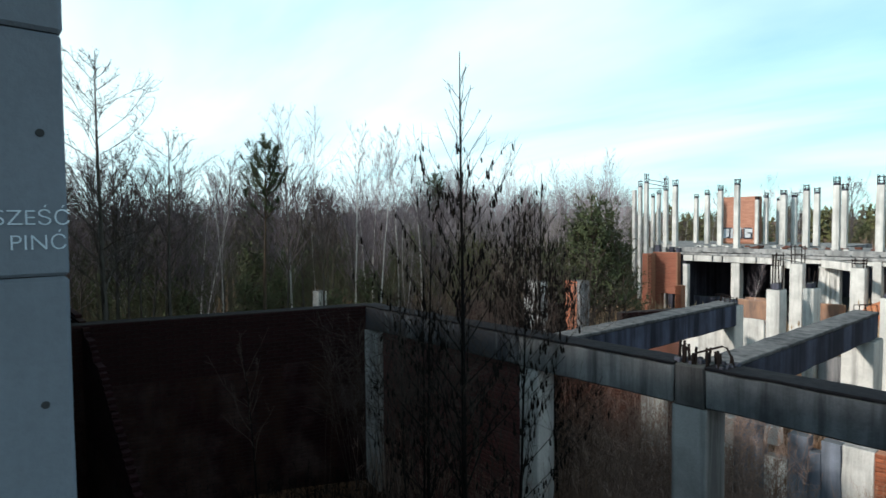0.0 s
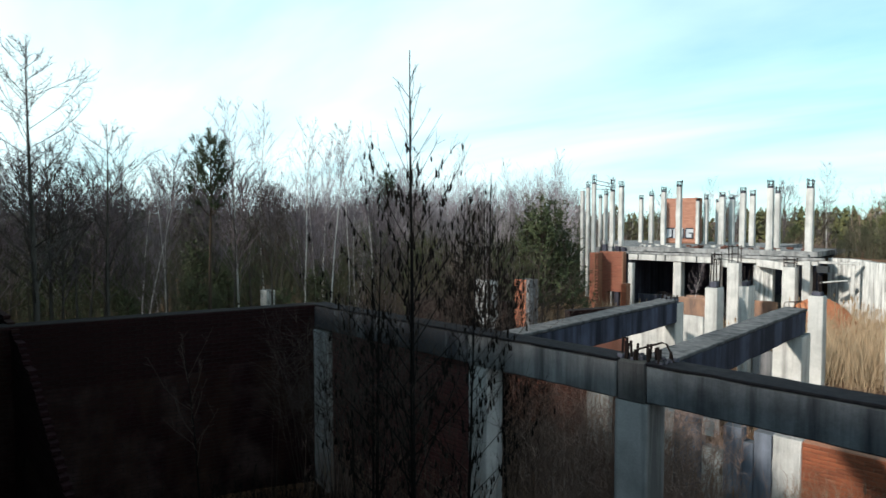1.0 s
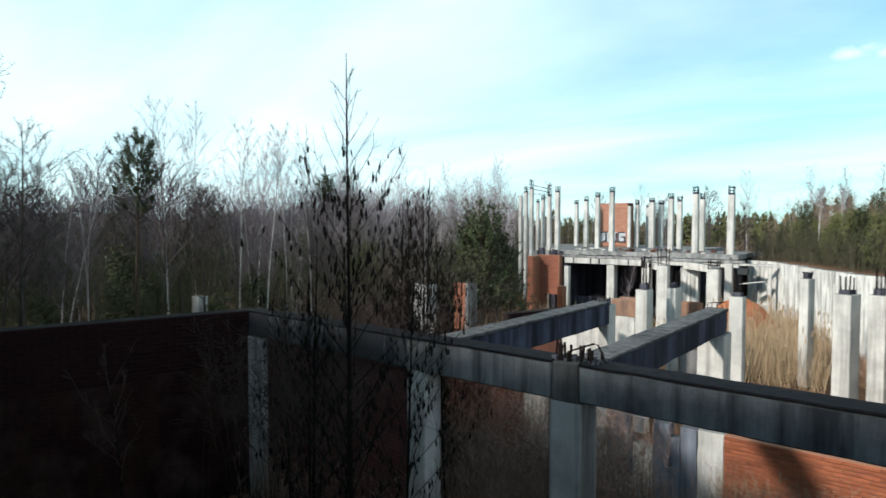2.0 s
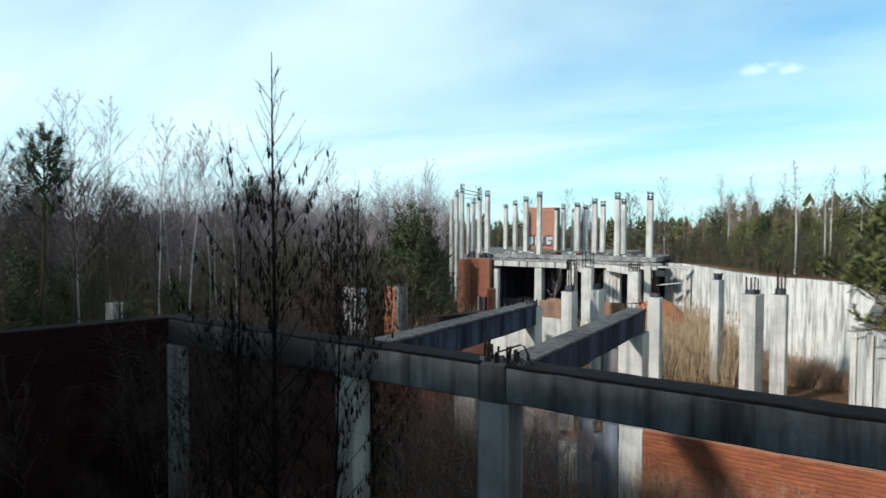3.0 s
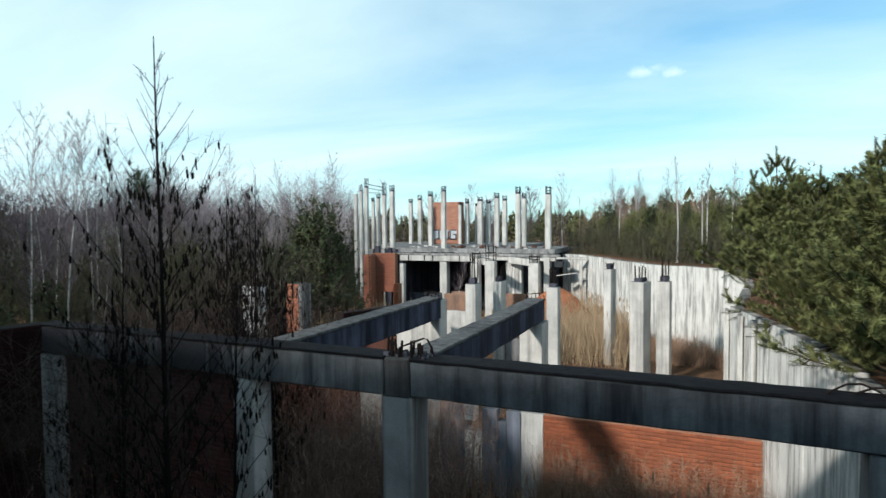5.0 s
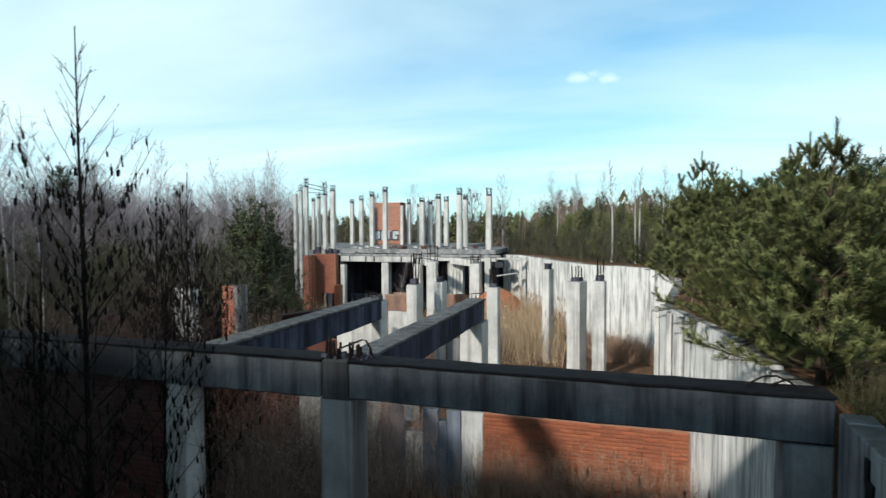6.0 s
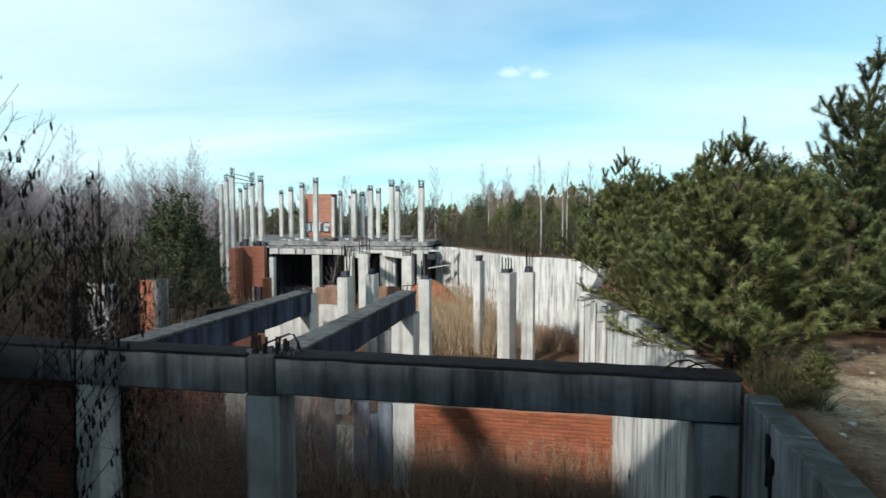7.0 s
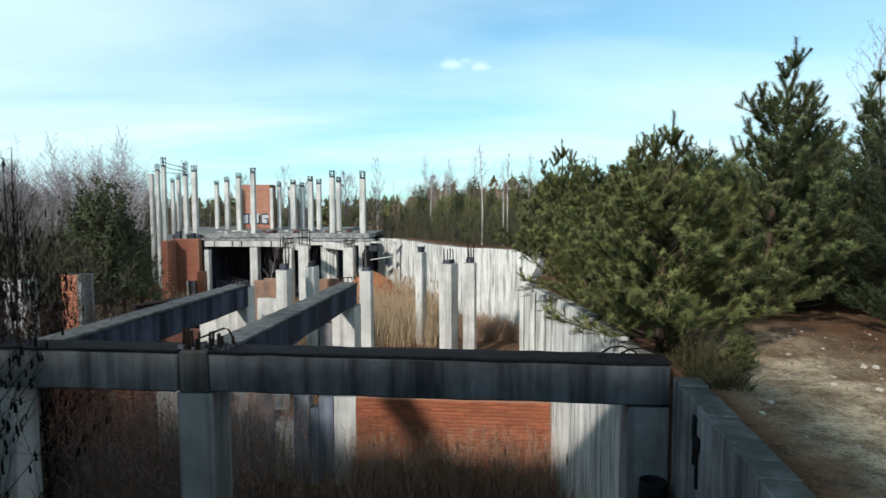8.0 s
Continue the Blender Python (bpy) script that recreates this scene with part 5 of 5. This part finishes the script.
stand_copy(kinds[1], -9.6, 25.0, 0.3, 0.42)
for t in (near_pine, tall_pine, dark_pine, far_pine):
    t["group"] = PINES
stand_copy(near_pine, 2.2, 14.5, 2.2, 0.98, label="green pine leaning over the high wall")
stand_copy(near_pine, 3.5, 12.6, 4.2, 0.95)
stand_copy(near_pine, 2.45, 11.9, 0.7, 0.84)
stand_copy(near_pine, 2.65, 11.0, 3.7, 0.64)
stand_copy(near_pine, 2.78, 9.75, 1.9, 0.62)
stand_copy(near_pine, 4.3, 15.0, 5.2, 1.05)
stand_copy(tall_pine, 8.6, 13.5, 3.1, 1.05)
stand_copy(kinds[0], 9.2, 15.0, 2.0, 0.66)
stand_copy(kinds[1], 9.9, 15.4, 0.6, 0.72)
stand_copy(dark_pine, 6.4, 12.6, 2.1, 0.9)
stand_copy(dark_pine, 9.6, 9.0, 4.0, 0.95)
for x, y, r, k in ((6.1, 11.3, 0.4, 0.72), (7.7, 11.2, 1.9, 0.9), (4.5, 12.0, 3.0, 0.7), (8.4, 10.0, 5.0, 0.7), (5.7, 10.9, 2.4, 0.55), (6.7, 10.7, 0.9, 0.6), (3.9, 10.6, 5.5, 0.5)):
    stand_copy(dark_pine, x, y, r, k, label="dark green pine with boughs down to the ground")
rngp = random.Random(99)
placed = 0
for i in range(2500):
    if placed >= 140:
        break
    az = rngp.uniform(-55, 19)
    far = 16 + 34 * rngp.random() ** 1.2
    x, y = 0.8 - far * math.sin(radians(az)), 0.4 + far * math.cos(radians(az))
    if x < wall_x(y) + 1.3 or (y > 25 and x < -4.0 and y < 44) or x < -16:
        continue
    # the wood stands higher towards the east
    rise = float(np.interp(az, (-55, -30, -12, -6, 2, 9, 19), (7.5, 6.5, 4.6, 3.6, 1.7, 0.9, 0.8))) * rngp.uniform(0.6, 1.05)
    top_z = 1.73 + far * math.tan(radians(rise))
    s = (top_z - land(x, y)) / 5.2
    if s < 0.3 or s > 1.3:
        continue
    pick = rngp.random()
    if pick < 0.08:
        stand_copy(kinds[rngp.choice((2, 3, 4))], x, y, rngp.uniform(0, 6.28), min(0.6, s * 0.5))
    else:
        stand_copy(far_pine if pick < 0.75 else far_dark, x, y, rngp.uniform(0, 6.28), min(s, 1.0))
    placed += 1
for i in range(60):
    y = rngp.uniform(17.0, 34)
    x = wall_x(y) + rngp.uniform(0.9, 7.5)
    stand_copy(far_pine if i % 3 else far_dark, x, y, rngp.uniform(0, 6.28), rngp.uniform(0.22, 0.44))
stand_copy(far_dark, -13.4, 19.9, 1.0, 0.98, label="dark green pine beside the far building")
for x, y, r, k in ((-14.6, 20.6, 2.0, 0.84), (-13.9, 20.9, 3.3, 0.95), (-13.2, 20.6, 4.1, 0.8), (-14.1, 20.1, 5.5, 0.86), (-12.9, 21.3, 0.4, 0.7)):
    stand_copy(far_dark, x, y, r, k)
olive_pine = pine("pine_tree", "yellow-green bushy pine at the edge of the wood", 47, 4.7, 1.3, 0.06, NEEDLE_OLIVE, 9, 6, 0.2, 0.5, 0.14, 0.02, 10, 0.7, False, 4, 0.42)
stand(olive_pine, -14.0, 14.1)
for i in range(34):
    x, y = rngp.uniform(-4.5, 4.0), rngp.uniform(29.5, 41)
    if x > wall_x(y) + 0.8:
        stand_copy(rngp.choice((far_pine, far_dark, far_pine)), x, y, rngp.uniform(0, 6.28), rngp.uniform(0.3, 0.5))
white_birch = bare_tree("birch_tree", "straight birch with a clear white trunk behind the wall", 27, 5.6, 0.055, BIRCH, TWIG_GREY, 26, 0.11, 0.5, 2.2, 0.03, 4, 0, 4, 0.004, 0.02)
stand(white_birch, -0.05, 23.2, 0.2, 0.72)
for x, y, s in ((0.8, 23.0, 0.6), (0.95, 22.8, 0.66), (1.7, 23.0, 0.68), (-2.9, 30.0, 0.62), (-2.0, 29.0, 0.6)):
    stand_copy(white_birch, x, y, x * 3, s)
for x, y, s in ((-22.3, 32.7, 0.85), (-19.5, 30.0, 0.7), (-9.0, 8.6, 0.62), (-30, 16, 0.9), (-27, 21, 0.8), (-33, 25, 0.95), (-21, 19, 0.6), (-26, 8, 0.7), (-31, 6, 0.8), (-6, 47, 0.5), (-2.6, 40, 0.42), (-12, 50, 0.6), (-24, 14.5, 0.62), (-29, 30, 0.8), (-19, 22, 0.55)):
    stand_copy(far_dark, x, y, x, s)
rngu = random.Random(123)
for i in range(130):
    x, y = wood_place(rngu)
    stand_copy(far_dark, x, y, rngu.uniform(0, 6.28), rngu.uniform(0.42, 0.76))
for i in range(46):
    az = radians(rngu.uniform(19, 52))
    far = rngu.uniform(38, 58)
    x, y = 0.6 - far * math.sin(az), 0.3 + far * math.cos(az)
    if x > -18.5 and y < 42:
        continue
    stand_copy(kinds[rngu.choice((0, 2, 5))], x, y, rngu.uniform(0, 6.28), rngu.uniform(0.8, 1.0) if az > radians(33) else rngu.uniform(0.42, 0.6), rngu.uniform(0.0, 0.08))
# ---------------------------------------------------------------- thicket, far woods, reeds
def thicket(name, label, seed, count, place, hmin, hmax, r, mat, sides=5, spread=0.5, low=0.7):
    """Many upright stems with side twigs, in one mesh."""
    rng = random.Random(seed)
    g = Geo()
    for _ in range(count):
        x, y = place(rng)
        z = land(x, y) - 0.05
        h = rng.uniform(hmin, hmax)
        d = Vector((rng.uniform(-0.18, 0.18), rng.uniform(-0.18, 0.18), 1)).normalized()
        p = Vector((x, y, z))
        pts = bend(p, d, h, 3, rng, 0.10, 0.03)
        g.tube(pts, taper(r, r * 0.3, 4), 3, False)
        for _ in range(sides):
            b = rng.uniform(low, 3.0)
            c = min(int(b), 2)
            q = pts[c].lerp(pts[c + 1], b - c)
            e = q + Vector((rng.uniform(-1, 1), rng.uniform(-1, 1), rng.uniform(0.2, 1.3))).normalized() * h * rng.uniform(0.12, 0.34) * spread * 2
            sliver(g, q, e, r * 0.7, rng)
    ob = solid(name, g.pair(), mat)
    return tagged(ob, label, "bushes", kind="stuff")


thicket("undergrowth", "dense brown leafless undergrowth of the wood", 51, 5200, wood_place, 1.4, 4.8, 0.010, SCRUB, 9)


def wall_wood_place(rng):
    az = radians(rng.uniform(-6, 15))
    far = rng.uniform(33, 50)
    return 0.6 - far * math.sin(az), 0.3 + far * math.cos(az)


thicket("wall_wood", "brown leafless young wood behind the high wall", 55, 800, wall_wood_place, 1.6, 3.3, 0.010, BRUSH, 16, 0.36)


def haze_place(rng):
    az = radians(rng.uniform(32.5, 58))
    far = rng.uniform(27, 42)
    return 0.6 - far * math.sin(az), 0.3 + far * math.cos(az)


TWIG_PALE = plain("pale_grey_twigs", (0.36, 0.31, 0.325), (0.22, 0.185, 0.195), 6, 0.95, 0.0)
thicket("crown_twigs", "fine pale grey twigs of young birch crowns", 54, 480, haze_place, 4.2, 7.0, 0.011, TWIG_PALE, 32, 0.26, 1.5)


def east_place(rng):
    az = radians(rng.uniform(-75, 32))
    far = rng.uniform(46, 110)
    return 0.6 - far * math.sin(az), 0.3 + far * math.cos(az)


def far_place(rng):
    az = radians(rng.uniform(32, 110))
    far = rng.uniform(50, 120)
    return 0.6 - far * math.sin(az), 0.3 + far * math.cos(az)


thicket("far_wood", "far leafless wood along the horizon", 52, 3400, far_place, 2.6, 7.2, 0.018, TWIG_GREY, 14, 0.42)


thicket("far_brushwood", "far leafless brushwood on the rising ground", 53, 1900, east_place, 2.2, 4.0, 0.018, TWIG, 14, 0.42)


def ridge_place(rng):
    az = radians(rng.uniform(46, 112))
    far = rng.uniform(52, 90)
    return 0.6 - far * math.sin(az), 0.3 + far * math.cos(az)


def far_conifers(seed, count, mat, label, place, hmin, hmax):
    """Jagged far conifers: rings of drooping sprays round a stem."""
    rng = random.Random(seed)
    g = Geo()
    for _ in range(count):
        x, y = place(rng)
        z, h = land(x, y), rng.uniform(hmin, hmax)
        w = h * rng.uniform(0.2, 0.3)
        for k in range(46):
            u = 0.15 + 0.85 * rng.random()
            a = rng.uniform(0, 6.283)
            r = w * math.sqrt(1.03 - u) * rng.uniform(0.55, 1.05)
            c = Vector((x, y, z + h * u))
            o = Vector((math.cos(a), math.sin(a), rng.uniform(-0.2, 0.35))) * r
            s = Vector((-math.sin(a), math.cos(a), 0)) * r * 0.55
            n = len(g.v)
            g.v += [tuple(c + Vector((0, 0, h * 0.10))), tuple(c + o * 0.7 + s), tuple(c + o * 1.15), tuple(c + o * 0.7 - s - Vector((0, 0, h * 0.05)))]
            g.f += [(n, n + 1, n + 2), (n, n + 2, n + 3)]
    return tagged(solid("far_conifers", g.pair(), mat), label, "woods", kind="stuff")


far_conifers(71, 500, NEEDLE_DARK, "far dark conifers along the horizon", far_place, 2.6, 5.0)
far_conifers(78, 700, NEEDLE_OLIVE, "far olive pine wood on the rising ground", east_place, 2.4, 4.2)
far_conifers(76, 700, NEEDLE_DARK, "dark pine ridge beyond the bare trees", ridge_place, 3.6, 5.6)


def blades(name, label, seed, count, place, hmin, hmax, w, mat, plume=0.0, lean=0.16):
    """Dry stalks, each a folded blade with a feathery head."""
    rng = random.Random(seed)
    g = Geo()
    for _ in range(count):
        x, y = place(rng)
        z = land(x, y) - 0.04
        h = rng.uniform(hmin, hmax)
        a = rng.uniform(0, 6.283)
        s = Vector((math.cos(a), math.sin(a), 0)) * w
        d = Vector((rng.uniform(-lean, lean), rng.uniform(-lean, lean), 1)) * h
        p = Vector((x, y, z))
        k = len(g.v)
        g.v += [tuple(p - s), tuple(p + s), tuple(p + d * 0.6 + s * 0.8), tuple(p + d * 0.6 - s * 0.8), tuple(p + d * 1.0 + Vector((d.x, d.y, 0)) * 0.3)]
        g.f += [(k, k + 1, k + 2, k + 3), (k + 3, k + 2, k + 4)]
        if rng.random() < plume:
            q = p + d
            for b in range(3):
                aa = a + b * 1.05
                o = Vector((math.cos(aa), math.sin(aa), 0)) * w * 3.5
                k = len(g.v)
                g.v += [tuple(q - Vector((0, 0, 0.12))), tuple(q + o), tuple(q + Vector((0, 0, 0.14)) + o * 0.3), tuple(q - o)]
                g.f.append((k, k + 1, k + 2, k + 3))
        else:
            for b in range(2):
                u = rng.uniform(0.25, 0.8)
                q = p + d * u
                o = Vector((rng.uniform(-1, 1), rng.uniform(-1, 1), rng.uniform(0.2, 1.2))).normalized() * h * 0.28
                k = len(g.v)
                g.v += [tuple(q - s * 0.5), tuple(q + s * 0.5), tuple(q + o)]
                g.f.append((k, k + 1, k + 2))
    return tagged(solid(name, g.pair(), mat), label, "dry grass", kind="stuff")


def reed_place(rng):
    while True:
        y = rng.uniform(18.0, 27.0)
        x = min(wall_x(y) - 0.5, -0.6) - rng.uniform(0.0, 3.6)
        if -5.6 < x < -1.4 and y > 19.0:
            return x, y


blades("reeds", "tall straw-coloured dry reeds below the high wall", 61, 4200, reed_place, 0.6, 1.75, 0.006, REED, 0.1, 0.26)


def foot_place(rng):
    y = rng.uniform(20.2, 23.2)
    return wall_x(y) - 0.45 - rng.uniform(0.0, 2.2), y


blades("foot_grass", "brown dry grass along the foot of the high wall", 72, 3600, foot_place, 0.35, 1.0, 0.008, WEED, 0.0, 0.4)


def weed_place(rng):
    while True:
        x, y = rng.uniform(-10.0, 2.4), rng.uniform(2.6, 15.5)
        if y < 7 and x < -6:
            continue
        if x > -3.6 and y > 7.6 and rng.random() < 0.8:
            continue
        if rng.random() < 0.35 or y > 6.0 and (y < 10.5 or rng.random() < 0.35):
            return x, y


blades("weeds", "dark brown dry weeds filling the court", 62, 8000, weed_place, 0.45, 1.5, 0.006, WEED, 0.03, 0.35)


def tall_place(rng):
    x = rng.uniform(-5.4, 1.8)
    return (x, rng.uniform(7.8, 11.2)) if x < -3.8 else (x, rng.uniform(7.6, 10.0))


blades("tall_weeds", "tall brown dry stalks behind the long beam", 66, 3600, tall_place, 0.5, 1.35, 0.005, STALK, 0.02, 0.4)


def stalk_place(rng):
    return rng.uniform(-3.4, 1.9), rng.uniform(8.6, 11.7)


blades("brown_stalks", "thin brown dead stalks before the red brick wall", 80, 900, stalk_place, 0.7, 1.6, 0.006, WEED, 0.05, 0.3)


def wall_stalk_place(rng):
    return rng.uniform(-2.3, 1.75), rng.uniform(11.1, 11.9)


def shade_stalk_place(rng):
    return rng.uniform(-4.6, 1.6), rng.uniform(7.7, 9.6)


thicket("wall_stalks", "brown dead stalks and twigs before the brick wall", 81, 560, wall_stalk_place, 0.7, 1.55, 0.005, WEED, 12, 0.34)
thicket("shade_stalks", "dark brown dead stalks at the foot of the beam", 82, 800, shade_stalk_place, 0.7, 1.5, 0.005, SCRUB_DARK, 12, 0.4)


def brush_place(rng):
    while True:
        x, y = rng.uniform(-9.6, -3.0), rng.uniform(6.2, 11.8)
        if rng.random() < (1.0 if x < -4.2 else 0.3):
            return x, y


def tall_brush_place(rng):
    return rng.uniform(-5.9, -3.0), rng.uniform(8.0, 11.2)


thicket("tall_brush", "tall reddish-brown leafless brush behind the beam", 74, 520, tall_brush_place, 1.8, 3.1, 0.006, BRUSH, 14, 0.36)
thicket("court_brush", "tangled leafless brown brush in the court", 67, 1300, brush_place, 0.6, 2.0, 0.006, BRUSH, 10)


def dark_place(rng):
    return rng.uniform(-7.6, -4.2), rng.uniform(3.6, 6.9)


def scrub_place(rng):
    return rng.gauss(-6.8, 0.7), rng.uniform(5.0, 6.9)


thicket("alder_scrub", "tangle of black leafless alder shoots", 69, 150, scrub_place, 3.2, 4.7, 0.005, TWIG, 16, 0.36, 1.9)


def alder_brush_place(rng):
    return rng.uniform(-9.6, -5.9), rng.uniform(7.8, 10.4)


thicket("alder_brush", "brown leafless alder brush behind the beam", 70, 420, alder_brush_place, 3.4, 5.5, 0.006, TWIG, 16, 0.36)
thicket("nettle_brush", "low dark dead stalks below the brick wall", 68, 1300, dark_place, 0.3, 1.0, 0.007, BRUSH, 8)


def corner_shade_place(rng):
    return rng.uniform(-10.8, -7.4), rng.uniform(2.0, 6.9)


# Added black stalks darken ground that only lies in shade.
thicket("wall_nettles", "low black stalks added as shade along the foot of the brick wall", 77, 1200, corner_shade_place, 0.3, 0.9, 0.007, BARK_ALDER, 8)


def rim_place(rng):
    y = rng.uniform(16.5, 31)
    return wall_x(y) + rng.uniform(0.35, 3.4), y


thicket("rim_brush", "brown leafless brush behind the high wall", 75, 2000, rim_place, 0.55, 1.5, 0.009, SCRUB, 12)


def bank_place(rng):
    y = rng.uniform(6.0, 30)
    return wall_x(y) + rng.uniform(0.3, 8.0) ** 1.0, y


blades("bank_grass", "short dry grass on the sandy bank", 63, 1800, bank_place, 0.04, 0.11, 0.005, SCRUB, 0.0, 0.7)


def bough(x, y, z, ax, ay, seed):
    """A dead drooping bough with a few tufts, lying over a wall's edge."""
    rng = random.Random(seed)
    b = thing("dead_bough", "dark drooping pine bough over the wall's edge", "branch", "boughs over the wall")
    wood, tuft = Geo(), Geo()
    for k in range(3):
        p = Vector((x, y, z))
        d = Vector((ax + rng.uniform(-0.25, 0.25), ay + rng.uniform(-0.25, 0.25), rng.uniform(-0.35, 0.1))).normalized()
        pts = bend(p, d, rng.uniform(0.35, 0.7), 4, rng, 0.2, -0.05)
        wood.tube(pts, taper(0.016, 0.006, 5), 4)
        for q in pts[2:]:
            needle_shoot(tuft, q, (d + Vector((rng.uniform(-0.5, 0.5), rng.uniform(-0.5, 0.5), 0.1))).normalized(), 0.16, rng, 26, 0.06, 0.006)
    part("branchwork", wood.pair(), SCRUB_DARK, b)
    part("foliage", tuft.pair(), NEEDLE_DARK, b)


for k, (x, y, z) in enumerate(((1.75, 20.35, 0.3), (1.62, 13.3, 0.03), (1.95, 11.8, 0.05), (2.3, 9.8, 0.03))):
    bough(x + 0.12, y, z, -1.0, -0.35, 800 + k)


def track_place(rng):
    x, y = rng.uniform(3.1, 9.0), rng.uniform(3.5, 12.0)
    return x + 0.5 * noise.noise(Vector((x, y, 0))), y


blades("track_grass", "sparse dry grass over the sandy track", 79, 2600, track_place, 0.03, 0.10, 0.006, TRACK_GRASS, 0.0, 1.2)


def pebble(x, y, d, seed):
    bm = bmesh.new()
    bmesh.ops.create_icosphere(bm, subdivisions=1, radius=d / 2)
    for v in bm.verts:
        v.co = v.co * (1 + 0.35 * noise.noise(v.co * 30 + Vector((seed, 0, 0))))
        v.co.z *= 0.6
    ob = tagged(solid("stone", bm, STONE), "small pale stone lying in the sand", "stone", "stones on the track")
    ob.location = (x, y, land(x, y) + d * 0.12)
    ob.rotation_euler = (0, 0, seed)


rngs = random.Random(17)
for i in range(70):
    pebble(rngs.uniform(3.2, 6.6), rngs.uniform(4.2, 9.5), rngs.choice((0.03, 0.04, 0.05, 0.08)) * rngs.uniform(0.8, 1.3), i)


stand_copy(near_pine, 3.55, 7.5, 1.0, 0.19, label="tiny pine seedling in the sand beside the wall")


def tuft_place(rng):
    return rng.uniform(2.95, 3.5), rng.uniform(6.9, 8.0)


blades("grass_tuft", "brown dead grass at the wall corner", 65, 900, tuft_place, 0.06, 0.26, 0.006, TUFT, 0.0, 0.9)


def corner_place(rng):
    return rng.uniform(2.92, 3.35), rng.uniform(7.35, 8.5)


thicket("corner_brush", "dark dead brush under the pine at the wall corner", 73, 150, corner_place, 0.2, 0.55, 0.006, TUFT, 12, 0.6, 0.3)


def meadow_place(rng):
    return rng.uniform(-17, -6), rng.uniform(14.5, 26)


blades("meadow_reeds", "dry pale reeds before the far building", 64, 4200, meadow_place, 0.35, 0.95, 0.007, REED, 0.25)

# ---------------------------------------------------------------- brick walls of the court (pieces last)
A, B = Vector((-2.2, 12.0, 0)), Vector((1.8, 12.0, 0))
w, d = wall_core("wall_brick_court", A, B, 0.3, -4.4, -2.16, MORTAR, "sunlit red brick wall across the court")
lay(w, A, d, (B - A).length, -4.15, -2.16, BRICK, lambda s, z: True, 31, 300)
A, B = Vector((-9.4, 12.5, 0)), Vector((-5.6, 12.5, 0))
w, d = wall_core("wall_brick_rear", A, B, 0.3, -4.4, -1.35, MORTAR_DARK, "weathered red brick wall behind the brush")
lay(w, A, d, (B - A).length, -4.0, -1.35, BRICK_MID, lambda s, z: True, 34, 300)
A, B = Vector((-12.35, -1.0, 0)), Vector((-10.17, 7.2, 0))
w, d = wall_core("wall_brick_west", A, B, 0.4, -4.4, 0.0, MORTAR_DARK, "red brick wall with crumbling top courses, shade in its colour")
lay(w, A, d, (B - A).length, -4.1, 0.0, BRICK_DARK_SHADE, lambda s, z: s > 3.0 and z > -1.2, 32, 300)
def ragged(x):
    return float(np.interp(x, (-13.4, -12.6, -11.6, -10.8, -9.5, -7.9, -6.6), (0.16, 0.18, 0.02, -0.25, -0.84, -1.75, -3.0)))


cross = thing("wall_brick_broken", "broken brick cross wall with a falling edge, shade in its colour", "wall", kind="structure")
xs = [-13.4 + 0.262 * i for i in range(26)]
bm = bmesh.new()
rows = []
for yy in (2.0, 2.1):
    rows.append([(bm.verts.new((x, yy, -4.4)), bm.verts.new((x, yy, ragged(x) - 0.22))) for x in xs])
for i in range(len(xs) - 1):
    bm.faces.new((rows[0][i][0], rows[0][i + 1][0], rows[0][i + 1][1], rows[0][i][1]))
    bm.faces.new((rows[1][i + 1][0], rows[1][i][0], rows[1][i][1], rows[1][i + 1][1]))
    bm.faces.new((rows[0][i][1], rows[0][i + 1][1], rows[1][i + 1][1], rows[1][i][1]))
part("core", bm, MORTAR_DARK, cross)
lay(cross, Vector((-13.4, 2.0, 0)), Vector((1, 0, 0)), 6.8, -4.1, 0.2, BRICK_DARK_SHADE, lambda s, z: s > 1.8 and z > -2.2, 36, 200, keep=lambda s, z: z + 0.07 < ragged(s - 13.4 + 0.12))
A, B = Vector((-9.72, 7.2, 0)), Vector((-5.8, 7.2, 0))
w, d = wall_core("wall_brick_infill", A, B, 0.25, -4.4, -0.52, MORTAR_DARK, "red brick infill under the beam, shade in its colour")
lay(w, A, d, (B - A).length, -4.0, -0.53, BRICK_SHADE, lambda s, z: z > -1.7, 33, 260)
